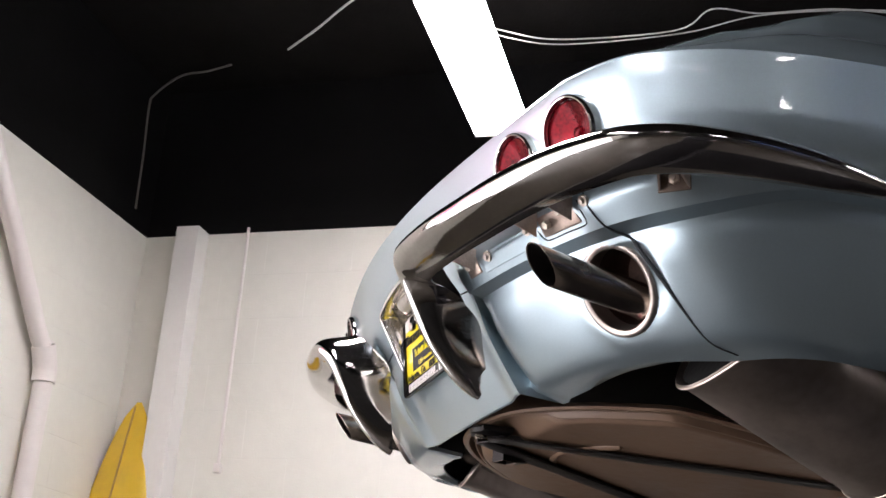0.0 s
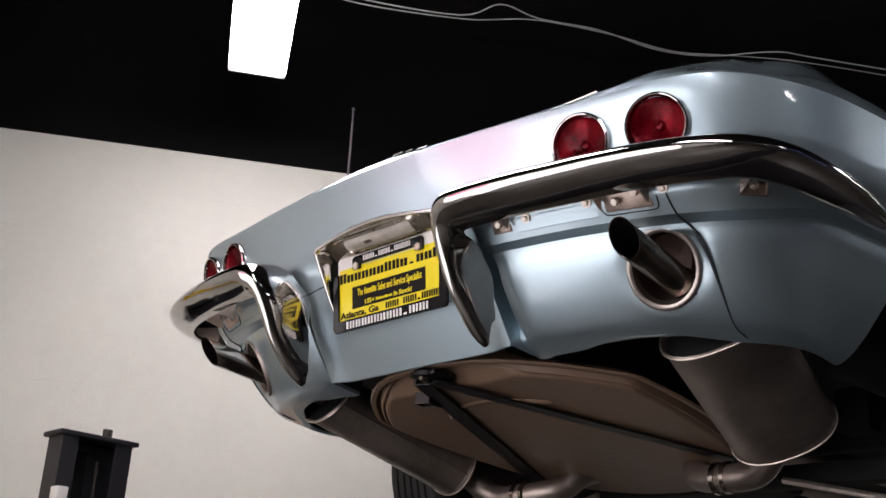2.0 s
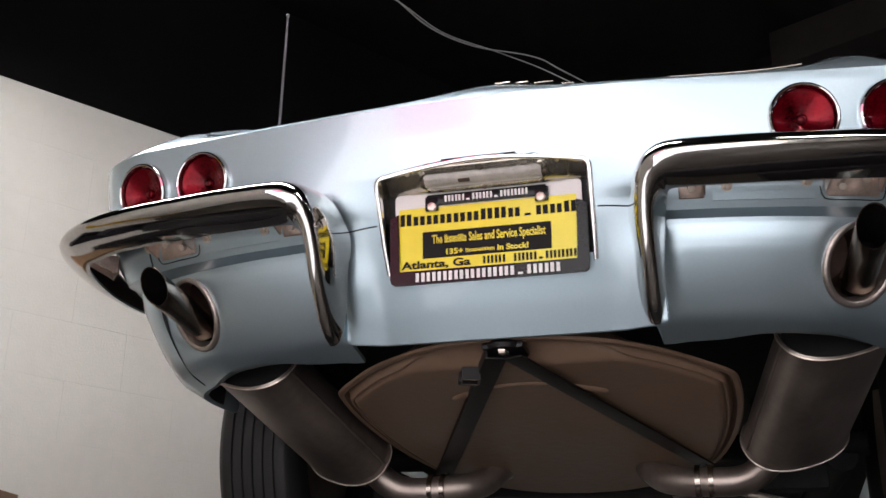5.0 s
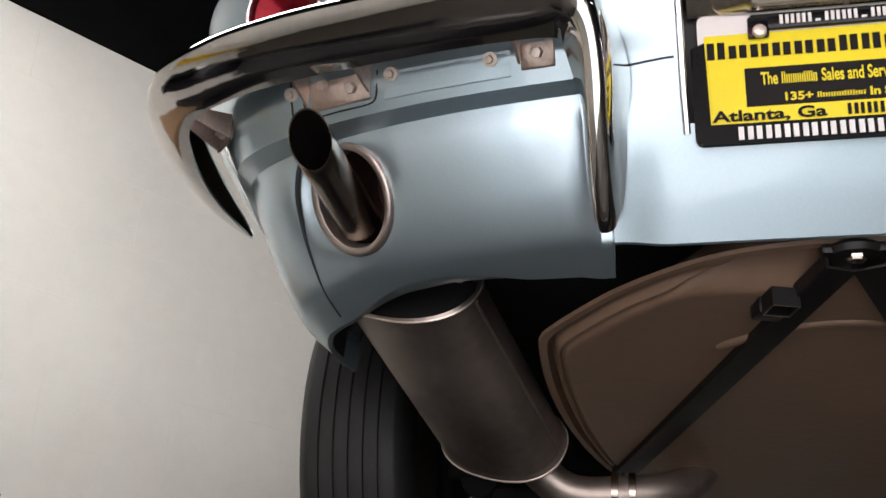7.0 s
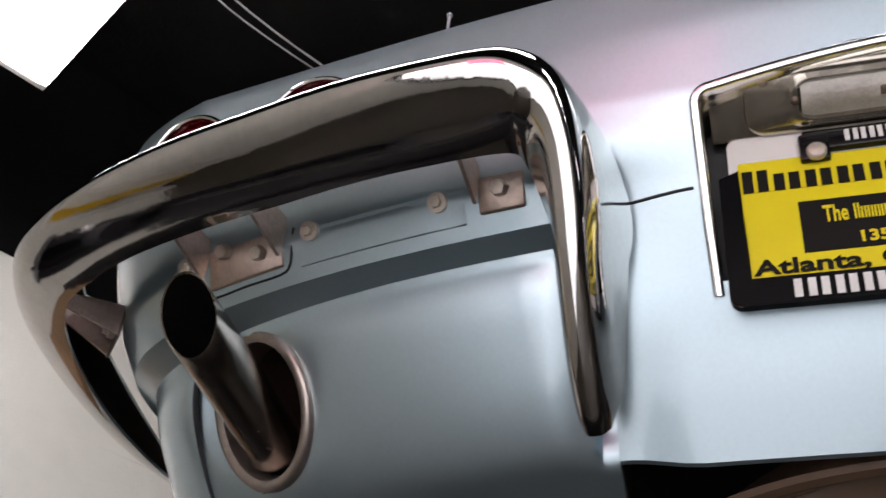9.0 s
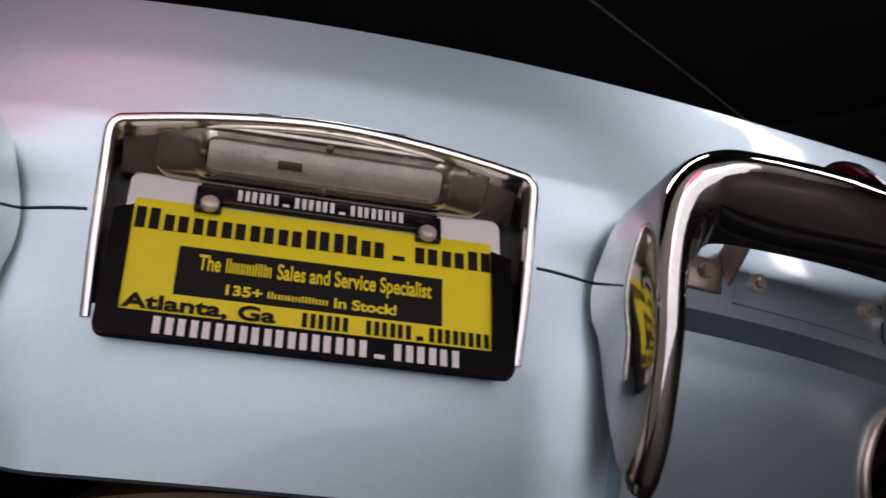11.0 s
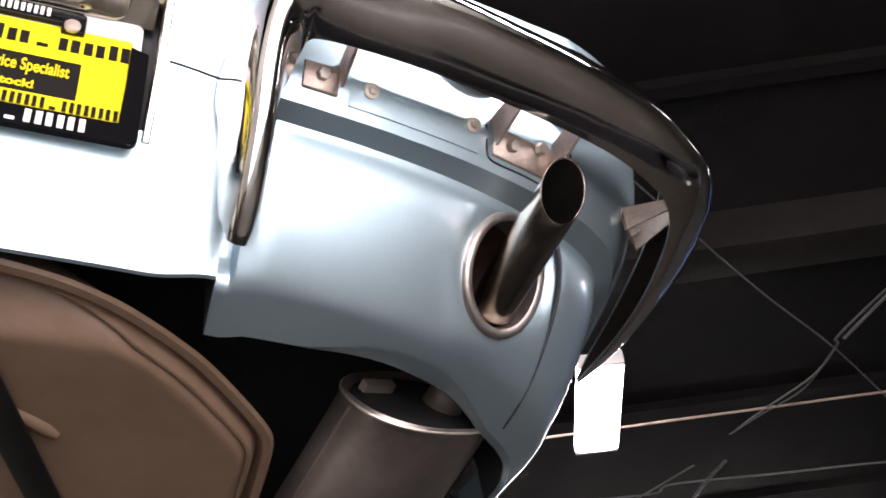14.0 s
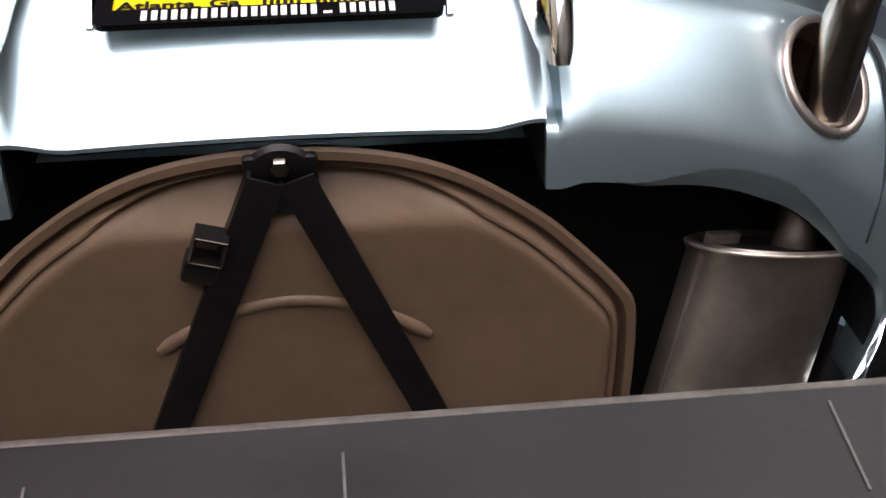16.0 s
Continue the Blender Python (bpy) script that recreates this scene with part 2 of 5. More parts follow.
def room_structure():
    t = 0.2
    floor = solo("floor", boxed(WIDE / 2, LONG / 2, -0.1, WIDE + 2 * t, LONG + 2 * t, 0.2), FLOOR, "brown sealed concrete shop floor", "floor", kind="structure")
    floor.matrix_basis = ROOM
    ceiling = bmesh.new()
    box(ceiling, WIDE / 2, LONG / 2, HIGH + 0.1, WIDE + 2 * t, LONG + 2 * t, 0.2)
    for k in range(9):
        box(ceiling, WIDE / 2, 0.6 + k * 1.0, HIGH - 0.02, WIDE - 2.4, 0.06, 0.05, 0.0, Matrix.Translation((WIDE / 2, 4.6, 0)) @ Matrix.Rotation(radians(6.3), 4, "Z") @ Matrix.Translation((-WIDE / 2, -4.6, 0)))
    for k in range(3):
        box(ceiling, 1.6 + k * 4.4, LONG / 2, HIGH - 0.05, 0.16, LONG - 0.4, 0.10)
    c = solo("ceiling", ceiling, CEIL, "black painted open ceiling with joists", "ceiling", kind="structure")
    c.matrix_basis = ROOM
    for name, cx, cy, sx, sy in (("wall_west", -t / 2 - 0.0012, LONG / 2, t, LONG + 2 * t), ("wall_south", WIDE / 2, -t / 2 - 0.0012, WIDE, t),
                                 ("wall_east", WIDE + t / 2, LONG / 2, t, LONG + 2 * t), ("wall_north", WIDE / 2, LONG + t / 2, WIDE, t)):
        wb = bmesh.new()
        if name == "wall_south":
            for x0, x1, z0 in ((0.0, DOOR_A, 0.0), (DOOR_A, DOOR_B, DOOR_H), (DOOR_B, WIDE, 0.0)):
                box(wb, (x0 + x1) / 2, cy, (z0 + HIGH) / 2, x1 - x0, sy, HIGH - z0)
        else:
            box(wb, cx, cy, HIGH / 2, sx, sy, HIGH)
        # Unseen far walls, darkened so the car's flank and tub reflect less light.
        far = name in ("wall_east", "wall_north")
        w = solo(name, wb, FAR_WALL_DARK if far else WALL, "unseen far wall, darkened to keep its reflection off the car" if far else "painted block wall, white below a black upper band", "wall", kind="structure")
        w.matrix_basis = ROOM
        inset = 0.006
        b = boxed(cx + (0.003 + inset if name == "wall_west" else -inset if name == "wall_east" else 0), cy + (0.003 + inset if name == "wall_south" else -inset if name == "wall_north" else 0),
                  (PAINT_TOP + HIGH) / 2, sx, sy, HIGH - PAINT_TOP)
        part("upper_band", b, WALL_BLACK, w, "matt black painted upper wall")
    return floor


room_structure()


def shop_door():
    """An unseen overhead door, inferred from reflections in the paint: jamb trims, the rolled curtain over the opening,
    apron and sky outside.
    """
    d = tagged(new("door_1"), "unseen overhead shop door, inferred from reflections, letting daylight in", "door", "", "structure")
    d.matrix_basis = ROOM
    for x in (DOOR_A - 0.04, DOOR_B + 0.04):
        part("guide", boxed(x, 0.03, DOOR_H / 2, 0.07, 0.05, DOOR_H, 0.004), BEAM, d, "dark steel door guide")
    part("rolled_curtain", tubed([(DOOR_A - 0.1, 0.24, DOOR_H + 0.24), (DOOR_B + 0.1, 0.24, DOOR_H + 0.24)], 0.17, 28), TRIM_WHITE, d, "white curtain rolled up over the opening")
    # area lamp added across the whole opening to supply the door's daylight
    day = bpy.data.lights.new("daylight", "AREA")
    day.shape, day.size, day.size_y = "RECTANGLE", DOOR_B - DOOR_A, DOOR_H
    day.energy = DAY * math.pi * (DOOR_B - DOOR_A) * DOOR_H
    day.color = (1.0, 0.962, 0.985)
    door_lamp = new("door_daylight_lamp", day)
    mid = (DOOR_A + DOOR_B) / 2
    door_lamp.matrix_basis = look(ROOM @ Vector((mid, -0.08, DOOR_H / 2)), ROOM @ Vector((mid, 3.0, DOOR_H / 2)))
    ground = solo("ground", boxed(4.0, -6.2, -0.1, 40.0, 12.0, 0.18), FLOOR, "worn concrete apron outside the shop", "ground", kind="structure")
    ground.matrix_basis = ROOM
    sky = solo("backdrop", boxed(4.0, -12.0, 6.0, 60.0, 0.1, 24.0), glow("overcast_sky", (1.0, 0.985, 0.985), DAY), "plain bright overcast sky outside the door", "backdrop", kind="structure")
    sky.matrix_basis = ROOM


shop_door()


# ---------------------------------------------------------------- ceiling lights
def strip_light(m, length, width, label):
    light = thing("fluorescent_light", m, label, "ceiling light", "ceiling lights")
    part("housing", boxed(0, 0, 0.045, length + 0.02, width * 0.8, 0.03, 0.004), TRIM_WHITE, light, "white enamelled housing")
    bm = bmesh.new()
    prof = [(-width / 2, 0.03), (-width / 2, 0.012), (-width / 2 + 0.02, 0.0), (width / 2 - 0.02, 0.0), (width / 2, 0.012), (width / 2, 0.03)]
    a = grid(bm, [[Vector((x, y, z)) for y, z in prof] for x in (-length / 2, length / 2)])
    bm.faces.new(a[0])
    bm.faces.new(a[1])
    part("diffuser", bm, DIFFUSER, light, "bright ribbed diffuser", sharp=20)
    for s in (-1, 1):
        part("end_cap", boxed(s * (length / 2 + 0.012), 0, 0.028, 0.02, width, 0.05, 0.004), TRIM_WHITE, light)
        part("hanger", tubed([(s * length * 0.35, 0, 0.06), (s * length * 0.35, 0, HIGH - m.translation.z)], 0.004, 8), BEAM, light)
    return light


ALONG = radians(ANGLE)
def lamp_pose(x, y, z, turn):
    return Matrix.Translation((x, y, z)) @ Matrix.Rotation(turn, 4, "Z")


LAMP = "long lit white fluorescent strip light hung from black ceiling"
strip_light(lamp_pose(-0.784, 0.134, CAR_Z + 1.52, radians(-32)), 2.42, 0.22, LAMP)
strip_light(lamp_pose(2.05, 2.37, CAR_Z + 1.49, radians(65.6)), 0.56, 0.165, "short lit fluorescent fixture hung under dark beams")
# Unseen fixtures, inferred from streak highlights on the fender; they also brighten that side.
for b, a in ((8.4, 3.6), (6.6, 5.8), (10.2, 5.8)):
    q = ROOM @ Vector((b, a, 0))
    strip_light(lamp_pose(q.x, q.y, CAR_Z + 1.49, radians(65.6)), 0.56, 0.165, "short lit fluorescent fixture hung under dark beams")
# Unseen strips added out of view to brighten the tail and fender.
for b, a in ((5.4, 1.65), (8.2, 1.65), (2.6, 7.6)):
    q = ROOM @ Vector((b, a, 0))
    strip_light(lamp_pose(q.x, q.y, CAR_Z + 1.52, ALONG), 2.42, 0.20, LAMP)

# ---------------------------------------------------------------- the car: forms shared by its parts
CAR = thing("sports_car", Matrix.Translation((0, 0, CAR_Z)), "silver-blue two-seat sports car raised on a lift, tail and underside showing", "car")


def crease_y(x):
    return -0.0935 + 0.2149 * x ** 2 - 0.0833 * x ** 4


def crease_z(x):
    return 0.2723 + 0.0042 * x ** 2 + 0.0437 * x ** 4


CORNER_X = 0.62
# stations round the corner: the crease in plan, and the lower edge under it
CORNER = [((0.62, -0.0231), (0.620, 0.285)), ((0.665, -0.004), (0.640, 0.310)), ((0.712, 0.026), (0.652, 0.340)), ((0.752, 0.072), (0.659, 0.375)), ((0.785, 0.132), (0.658, 0.415)),
          ((0.808, 0.195), (0.654, 0.455)), ((0.824, 0.270), (0.652, 0.505)), ((0.836, 0.360), (0.656, 0.570)), ((0.846, 0.480), (0.670, 0.660)), ((0.854, 0.620), (0.690, 0.750)), ((0.860, 0.780), (0.705, 0.820))]
LOW_OFF = [(0.70 - 0.01 * k, 0.2215 + 0.341 * max(0.0, 0.37 - 0.01 * k) ** 2 + 2.37 * max(0.0, 0.37 - 0.01 * k) ** 3) for k in range(44)]
OFF_CENTRE = [(0.272, 0), (0.22, 0.013), (0.165, 0.031), (0.095, 0.066), (0.025, 0.108), (-0.03, 0.143), (-0.075, 0.173)]
P_OUTER = [(0.272, 0), (0.21, 0.058), (0.15, 0.120), (0.125, 0.139), (0.109, 0.154), (0.1045, 0.164), (0.0785, 0.249), (0.0775, 0.288), (0.073, 0.354), (0.069, 0.362), (0.0675, 0.365), (0.065, 0.369), (0.058, 0.377), (0.046, 0.393), (0.03, 0.426), (0.015, 0.467), (0.0, 0.512), (-0.02, 0.578), (-0.04, 0.655), (-0.055, 0.722), (-0.064, 0.78), (-0.070, 0.87), (-0.075, 1.0)]
P_SIDE = [(0.29, 0), (0.2, 0.05), (0.15, 0.13), (0.125, 0.185), (0.109, 0.22), (0.1045, 0.23), (0.0785, 0.290), (0.0775, 0.318), (0.073, 0.376), (0.069, 0.384), (0.0675, 0.387), (0.065, 0.390), (0.058, 0.398), (0.046, 0.415), (0.03, 0.46), (0.0, 0.56), (-0.03, 0.70), (-0.06, 0.88), (-0.075, 1.0)]
Z_ROWS = [0.26, 0.2525, 0.245, 0.2375, 0.23, 0.2225, 0.215, 0.2075, 0.2, 0.195, 0.19, 0.186, 0.182, 0.178, 0.174, 0.170, 0.166, 0.162, 0.155, 0.14, 0.125, 0.117, 0.109, 0.1045, 0.096, 0.087, 0.0785, 0.0775, 0.073, 0.069, 0.0675, 0.065, 0.062, 0.058, 0.052, 0.046, 0.040, 0.035, 0.03, 0.022, 0.014, 0.006, -0.002, -0.01, -0.018, -0.026, -0.034, -0.042, -0.05, -0.056, -0.061, -0.065]


def plan_columns():
    """Stations round the tail, from the centre line out to the side: (crease x, crease y, lower x, lower y, kind, side share)."""
    xs = [0, 0.03, 0.06, 0.09, 0.12, 0.15, 0.16, 0.165, 0.170, 0.179, 0.19, 0.205, 0.22, 0.232, 0.241, 0.247, 0.2505, 0.254, 0.262, 0.266, 0.270, 0.278, 0.29]
    x = 0.302
    while x < CORNER_X - 0.004:
        xs.append(x)
        x += 0.0075 if 0.43 < x < 0.64 else 0.014
    out = [(v, crease_y(v), v, crease_y(v) + lerp_table(LOW_OFF, v), "rear", 0.0) for v in xs]
    top = spline([(*a, 0) for a, b in CORNER], 6)
    low = spline([(*b, 0) for a, b in CORNER], 6)
    for a, b in zip(top, low):
        out.append((a.x, a.y, b.x, b.y, "corner", smooth01((a.y + 0.01) / 0.22)))
    return out


def tail_point(col, z, extra=0.0):
    """The body's skin at a station and height; extra: further in."""
    px, py, bx, by, kind, k = col
    d = Vector((bx - px, by - py))
    u = d.normalized() if d.length > 1e-6 else Vector((0, 1))
    p = lerp_table(P_OUTER, z) * (1 - k) + lerp_table(P_SIDE, z) * k
    off = d.length * p
    if kind == "rear" and px < 0.34:
        inner = lerp_table(OFF_CENTRE, z) - 0.012 * smooth01((px - 0.19) / 0.055) * smooth01((0.1 - z) / 0.1)
        low = smooth01((0.135 - z) / 0.035)
        share = smooth01((px - 0.15) / 0.18) * (1 - low) + (1.0 if px > 0.2505 else 0.0) * low
        off = inner * (1 - share) + off * share
        if px <= 0.2505:
            return Vector((px, py + off + extra, z))
    if kind == "rear":
        if px < 0.268:
            off += 0.040 * smooth01((0.13 - z) / 0.07) * (1 - 0.75 * smooth01((-0.02 - z) / 0.05))
        elif px < 0.30:
            off += 0.010 * (1 - smooth01((px - 0.266) / 0.03)) * smooth01((0.075 - z) / 0.03)
    off += extra
    if kind == "corner":       # the step under the bumper climbs on its way to the side
        z += 0.040 * smooth01((py + 0.02) / 0.24) * smooth01((z + 0.07) / 0.12) * (1 - smooth01((z - 0.080) / 0.11))
    return Vector((px + u.x * off, py + u.y * off, z))


def low_z(col):
    px, py, bx, by, kind, k = col
    if kind == "rear" and px <= 0.2505:
        return -0.074 + 0.06 * px * px
    if kind == "rear":
        return -0.078 + 0.008 * smooth01((px - 0.27) / 0.2) - 0.006 * smooth01((px - 0.50) / 0.12)
    return -0.076 + 0.24 * smooth01((by - 0.46) / 0.34)


def lip_width(col):
    """How far the lower edge is turned in."""
    if col[4] == "rear":
        return 0.008 if col[0] <= 0.2505 else 0.005 + 0.030 * smooth01((col[0] - 0.29) / 0.20) - 0.013 * smooth01((col[0] - 0.50) / 0.10)
    return 0.022 - 0.012 * smooth01((col[3] - 0.29) / 0.12)


EXH = Vector((0.5574, 0.1035, 0.0148))     # centre of the exhaust opening in the tail
EXH_X = Vector((math.cos(radians(29)), math.sin(radians(29)), 0.0))
EXH_UP = Vector((0, 0, math.cos(radians(29)))) + Vector((math.sin(radians(29)), -math.cos(radians(29)), 0)) * math.sin(radians(29))
EXH_OUT = EXH_X.cross(EXH_UP).normalized()      # out of the body
EXH_A, EXH_B = 0.053, 0.062
LAMPS = ((0.494, -0.0370, 0.2030, 0.17, -0.245), (0.6245, -0.0085, 0.2075, 0.27, -0.31))     # centre of each tail lamp, how its face turns


def recess_top(x):
    """Upper edge of the plate recess, along the sloping tail."""
    if x < 0.1595:
        return 0.157 + 0.017 * (1 - (x / 0.1595) ** 1.7)
    return 0.145 + math.sqrt(max(0.0, 0.012 ** 2 - (min(x, 0.1715) - 0.1595) ** 2))


def skin_y(x, z):
    x = abs(x)
    return tail_point((x, crease_y(x), x, crease_y(x) + lerp_table(LOW_OFF, x), "rear", 0.0), z).y


def build_body():
    cols = plan_columns()
    bm = bmesh.new()
    table = []
    for c in cols:
        zc = crease_z(min(c[0], 0.72))
        col = [Vector((c[0], c[1], zc)), tail_point(c, zc - 0.006)]
        col[1].z = zc - 0.006
        zl = low_z(c)
        for z in Z_ROWS:
            col.append(tail_point(c, max(z, zl + 0.003)))
        e = tail_point(c, zl)
        col.append(e)
        col.append(tail_point(c, zl, 0.004) + Vector((0, 0, -0.001)))
        lip = lip_width(c)
        col.append(tail_point(c, zl, lip) + Vector((0, 0, 0.004)))
        col.append(tail_point(c, zl, lip + 0.006) + Vector((0, 0, 0.05)))
        table.append(col)
    for col in table:
        for p in col:
            d = p - EXH
            r = math.hypot(d.dot(EXH_X) / EXH_A, d.dot(EXH_UP) / EXH_B)
            if r < 1.75 and abs(d.dot(EXH_OUT)) < 0.06:
                p -= EXH_OUT * d.dot(EXH_OUT) * (1 - smooth01((r - 1.02) / 0.62)) * (1 - smooth01((p.z - 0.052) / 0.014))
    full = [[Vector((-p.x, p.y, p.z)) for p in col] for col in reversed(table[1:])] + table
    grid(bm, full)
    kill = []
    for f in bm.faces:
        c = f.calc_center_median()
        d = Vector((abs(c.x), c.y, c.z)) - EXH
        a, b = d.dot(EXH_X) / (EXH_A * 1.06), d.dot(EXH_UP) / (EXH_B * 1.06)
        if a * a + b * b < 1 and abs(d.dot(EXH_OUT)) < 0.08:
            kill.append(f)
        elif abs(c.x) < 0.1695 and 0.034 < c.z < 0.022 + 0.923 * recess_top(abs(c.x)) - 0.0005 and c.y < 0.12:
            kill.append(f)
        else:
            for lx, ly, lz, k, g in LAMPS:
                n = Vector((k, -1.0, g)).normalized()
                d = Vector((abs(c.x), c.y, c.z)) - Vector((lx, ly, lz))
                if (d - n * d.dot(n)).length < 0.0465 and abs(d.dot(n)) < 0.05:
                    kill.append(f)
                    break
    bmesh.ops.delete(bm, geom=kill, context="FACES")
    bmesh.ops.remove_doubles(bm, verts=bm.verts, dist=0.0004)
    part("body_tail", bm, PAINT, CAR, "silver-blue metallic painted tail panel", sharp=28)

    # added black sheet that closes the gap behind the lower edge
    lin = bmesh.new()
    rows = []
    for c in cols:
        if c[3] > 0.42:
            break
        zl = low_z(c)
        rows.append([tail_point(c, zl, lip_width(c) + 0.003) + Vector((0, 0, 0.006)), tail_point(c, zl, lip_width(c) + 0.008) + Vector((0, 0, 0.05)), Vector((c[2] * 0.97, c[3] + 0.03, 0.12))])
    grid(lin, [[Vector((-p.x, p.y, p.z)) for p in r] for r in reversed(rows[1:])] + rows)
    part("inner_liner", lin, UNDER, CAR, "added black sheet closing off the inside of the tail")

    # upper deck from the crease forward
    deck = bmesh.new()
    rows = []
    steps = [0, 0.008, 0.02, 0.045, 0.08, 0.12, 0.17, 0.23, 0.28, 0.34, 0.40, 0.48, 0.62]
    for c in cols:
        px, py, bx, by, kind, _ = c
        zc = crease_z(min(px, 0.72))
        start, goal = Vector((px, py)), Vector((px * 0.55, max(py, 0.0) * 0.6 + 0.62))
        way = (goal - start).normalized()
        reach = (goal - start).length
        r = []
        for q in steps:
            s = q * reach / 0.62
            p = start + way * s
            h = 0.085 + 0.075 * math.exp(-((abs(p.x) - 0.58) / 0.10) ** 2) + 0.075 * math.exp(-(p.x / 0.14) ** 2)
            r.append(Vector((p.x, p.y, zc + h * (1 - math.exp(-s / 0.17)) + (0.004 if q > 0 else 0) + 0.05 * smooth01((s - 0.25) / 0.4) + 0.07 * math.exp(-((abs(p.x) - 0.62) / 0.16) ** 2) * smooth01((s - 0.10) / 0.28) + 0.05 * smooth01((px - 0.74) / 0.09) * (1 - math.exp(-s / 0.06)))))
        rows.append(r)
    full = [[Vector((-p.x, p.y, p.z)) for p in r] for r in reversed(rows[1:])] + rows
    grid(deck, full)
    part("rear_deck", deck, PAINT, CAR, "silver-blue rear deck with raised fender tops", sharp=40)

    # crown of the roof ahead of the deck
    roof = bmesh.new()
    rr = []
    for j in range(13):
        y = 0.7 + 1.5 * j / 12
        hw = 0.56 + 0.04 * math.sin(j / 12 * math.pi)
        top = 0.40 + 0.44 * smooth01(j / 7) - 0.1 * smooth01((j - 9) / 5)
        rr.append([Vector((hw * math.sin(a), y, 0.30 + (top - 0.30) * math.cos(a) ** 0.7 if abs(a) < 1.5 else 0.30)) for a in [(-1 + 2 * k / 20) * 1.5 for k in range(21)]])
    grid(roof, rr)
    part("roof", roof, PAINT, CAR, "rounded silver-blue coupe roof")

    # sides ahead of the tail, with wheel openings
    for s in (-1, 1):
        side = bmesh.new()
        r2 = []
        for j in range(30):
            y = 0.80 + 3.3 * j / 29
            w = 0.83 + 0.03 * math.sin(math.pi * j / 29)
            arch = 0.0
            for yc in (1.06, 3.6):
                d = abs(y - yc)
                if d < 0.40:
                    arch = max(arch, math.sqrt(0.40 ** 2 - d * d) - 0.02)
            lo = max(-0.17, -0.06 + arch - 0.02) if arch > 0 else -0.17
            r2.append([Vector((s * (w - (0.05 if z0 < 0.2 else 0.0) * k), y, z)) for k, (z0, z) in enumerate([(1, 0.42), (1, 0.285), (0, 0.285 + (lo - 0.285) * 0.5), (0, lo)])])
        grid(side, r2)
        part("body_side", side, PAINT, CAR, "silver-blue lower body side with wheel openings")
    nose = boxed(0, 4.0, 0.24, 1.5, 0.6, 0.30, 0.12)
    part("nose", nose, PAINT, CAR)


build_body()


# seams: a thin dark gap across the tail and round the lower valance
def build_seams():
    cols = plan_columns()
    for s in (-1, 1):
        pts = [Vector((s * p.x, p.y, p.z)) for p in (tail_point(c, 0.0965 - 0.004 * smooth01((c[0] - 0.18) / 0.07), -0.0003) for c in cols if 0.172 < c[0] < 0.2505 and c[4] == "rear")]
        part("panel_seam", tubed(pts, 0.0013, 6), SEAM, CAR)
        line = []
        for z, x in ((0.15, 0.617), (0.12, 0.617), (0.1045, 0.617), (0.0785, 0.618), (0.069, 0.620), (0.06, 0.624), (0.046, 0.628), (0.03, 0.631), (0.01, 0.631), (-0.02, 0.627), (-0.05, 0.620), (-0.066, 0.614), (-0.073, 0.610)):
            for a, b in zip(cols, cols[1:]):
                pa, pb = tail_point(a, z, -0.0003), tail_point(b, z, -0.0003)
                if pa.x <= x < pb.x:
                    p = pa.lerp(pb, (x - pa.x) / (pb.x - pa.x))
                    line.append(Vector((s * p.x, p.y, p.z)))
                    break
        line = spline(line, 3)
        part("panel_seam", tubed(line, [0.0013 + 0.0018 * smooth01((0.085 - p.z) / 0.03) * (1 - smooth01((0.02 - p.z) / 0.08)) for p in line], 8), SEAM, CAR)


build_seams()


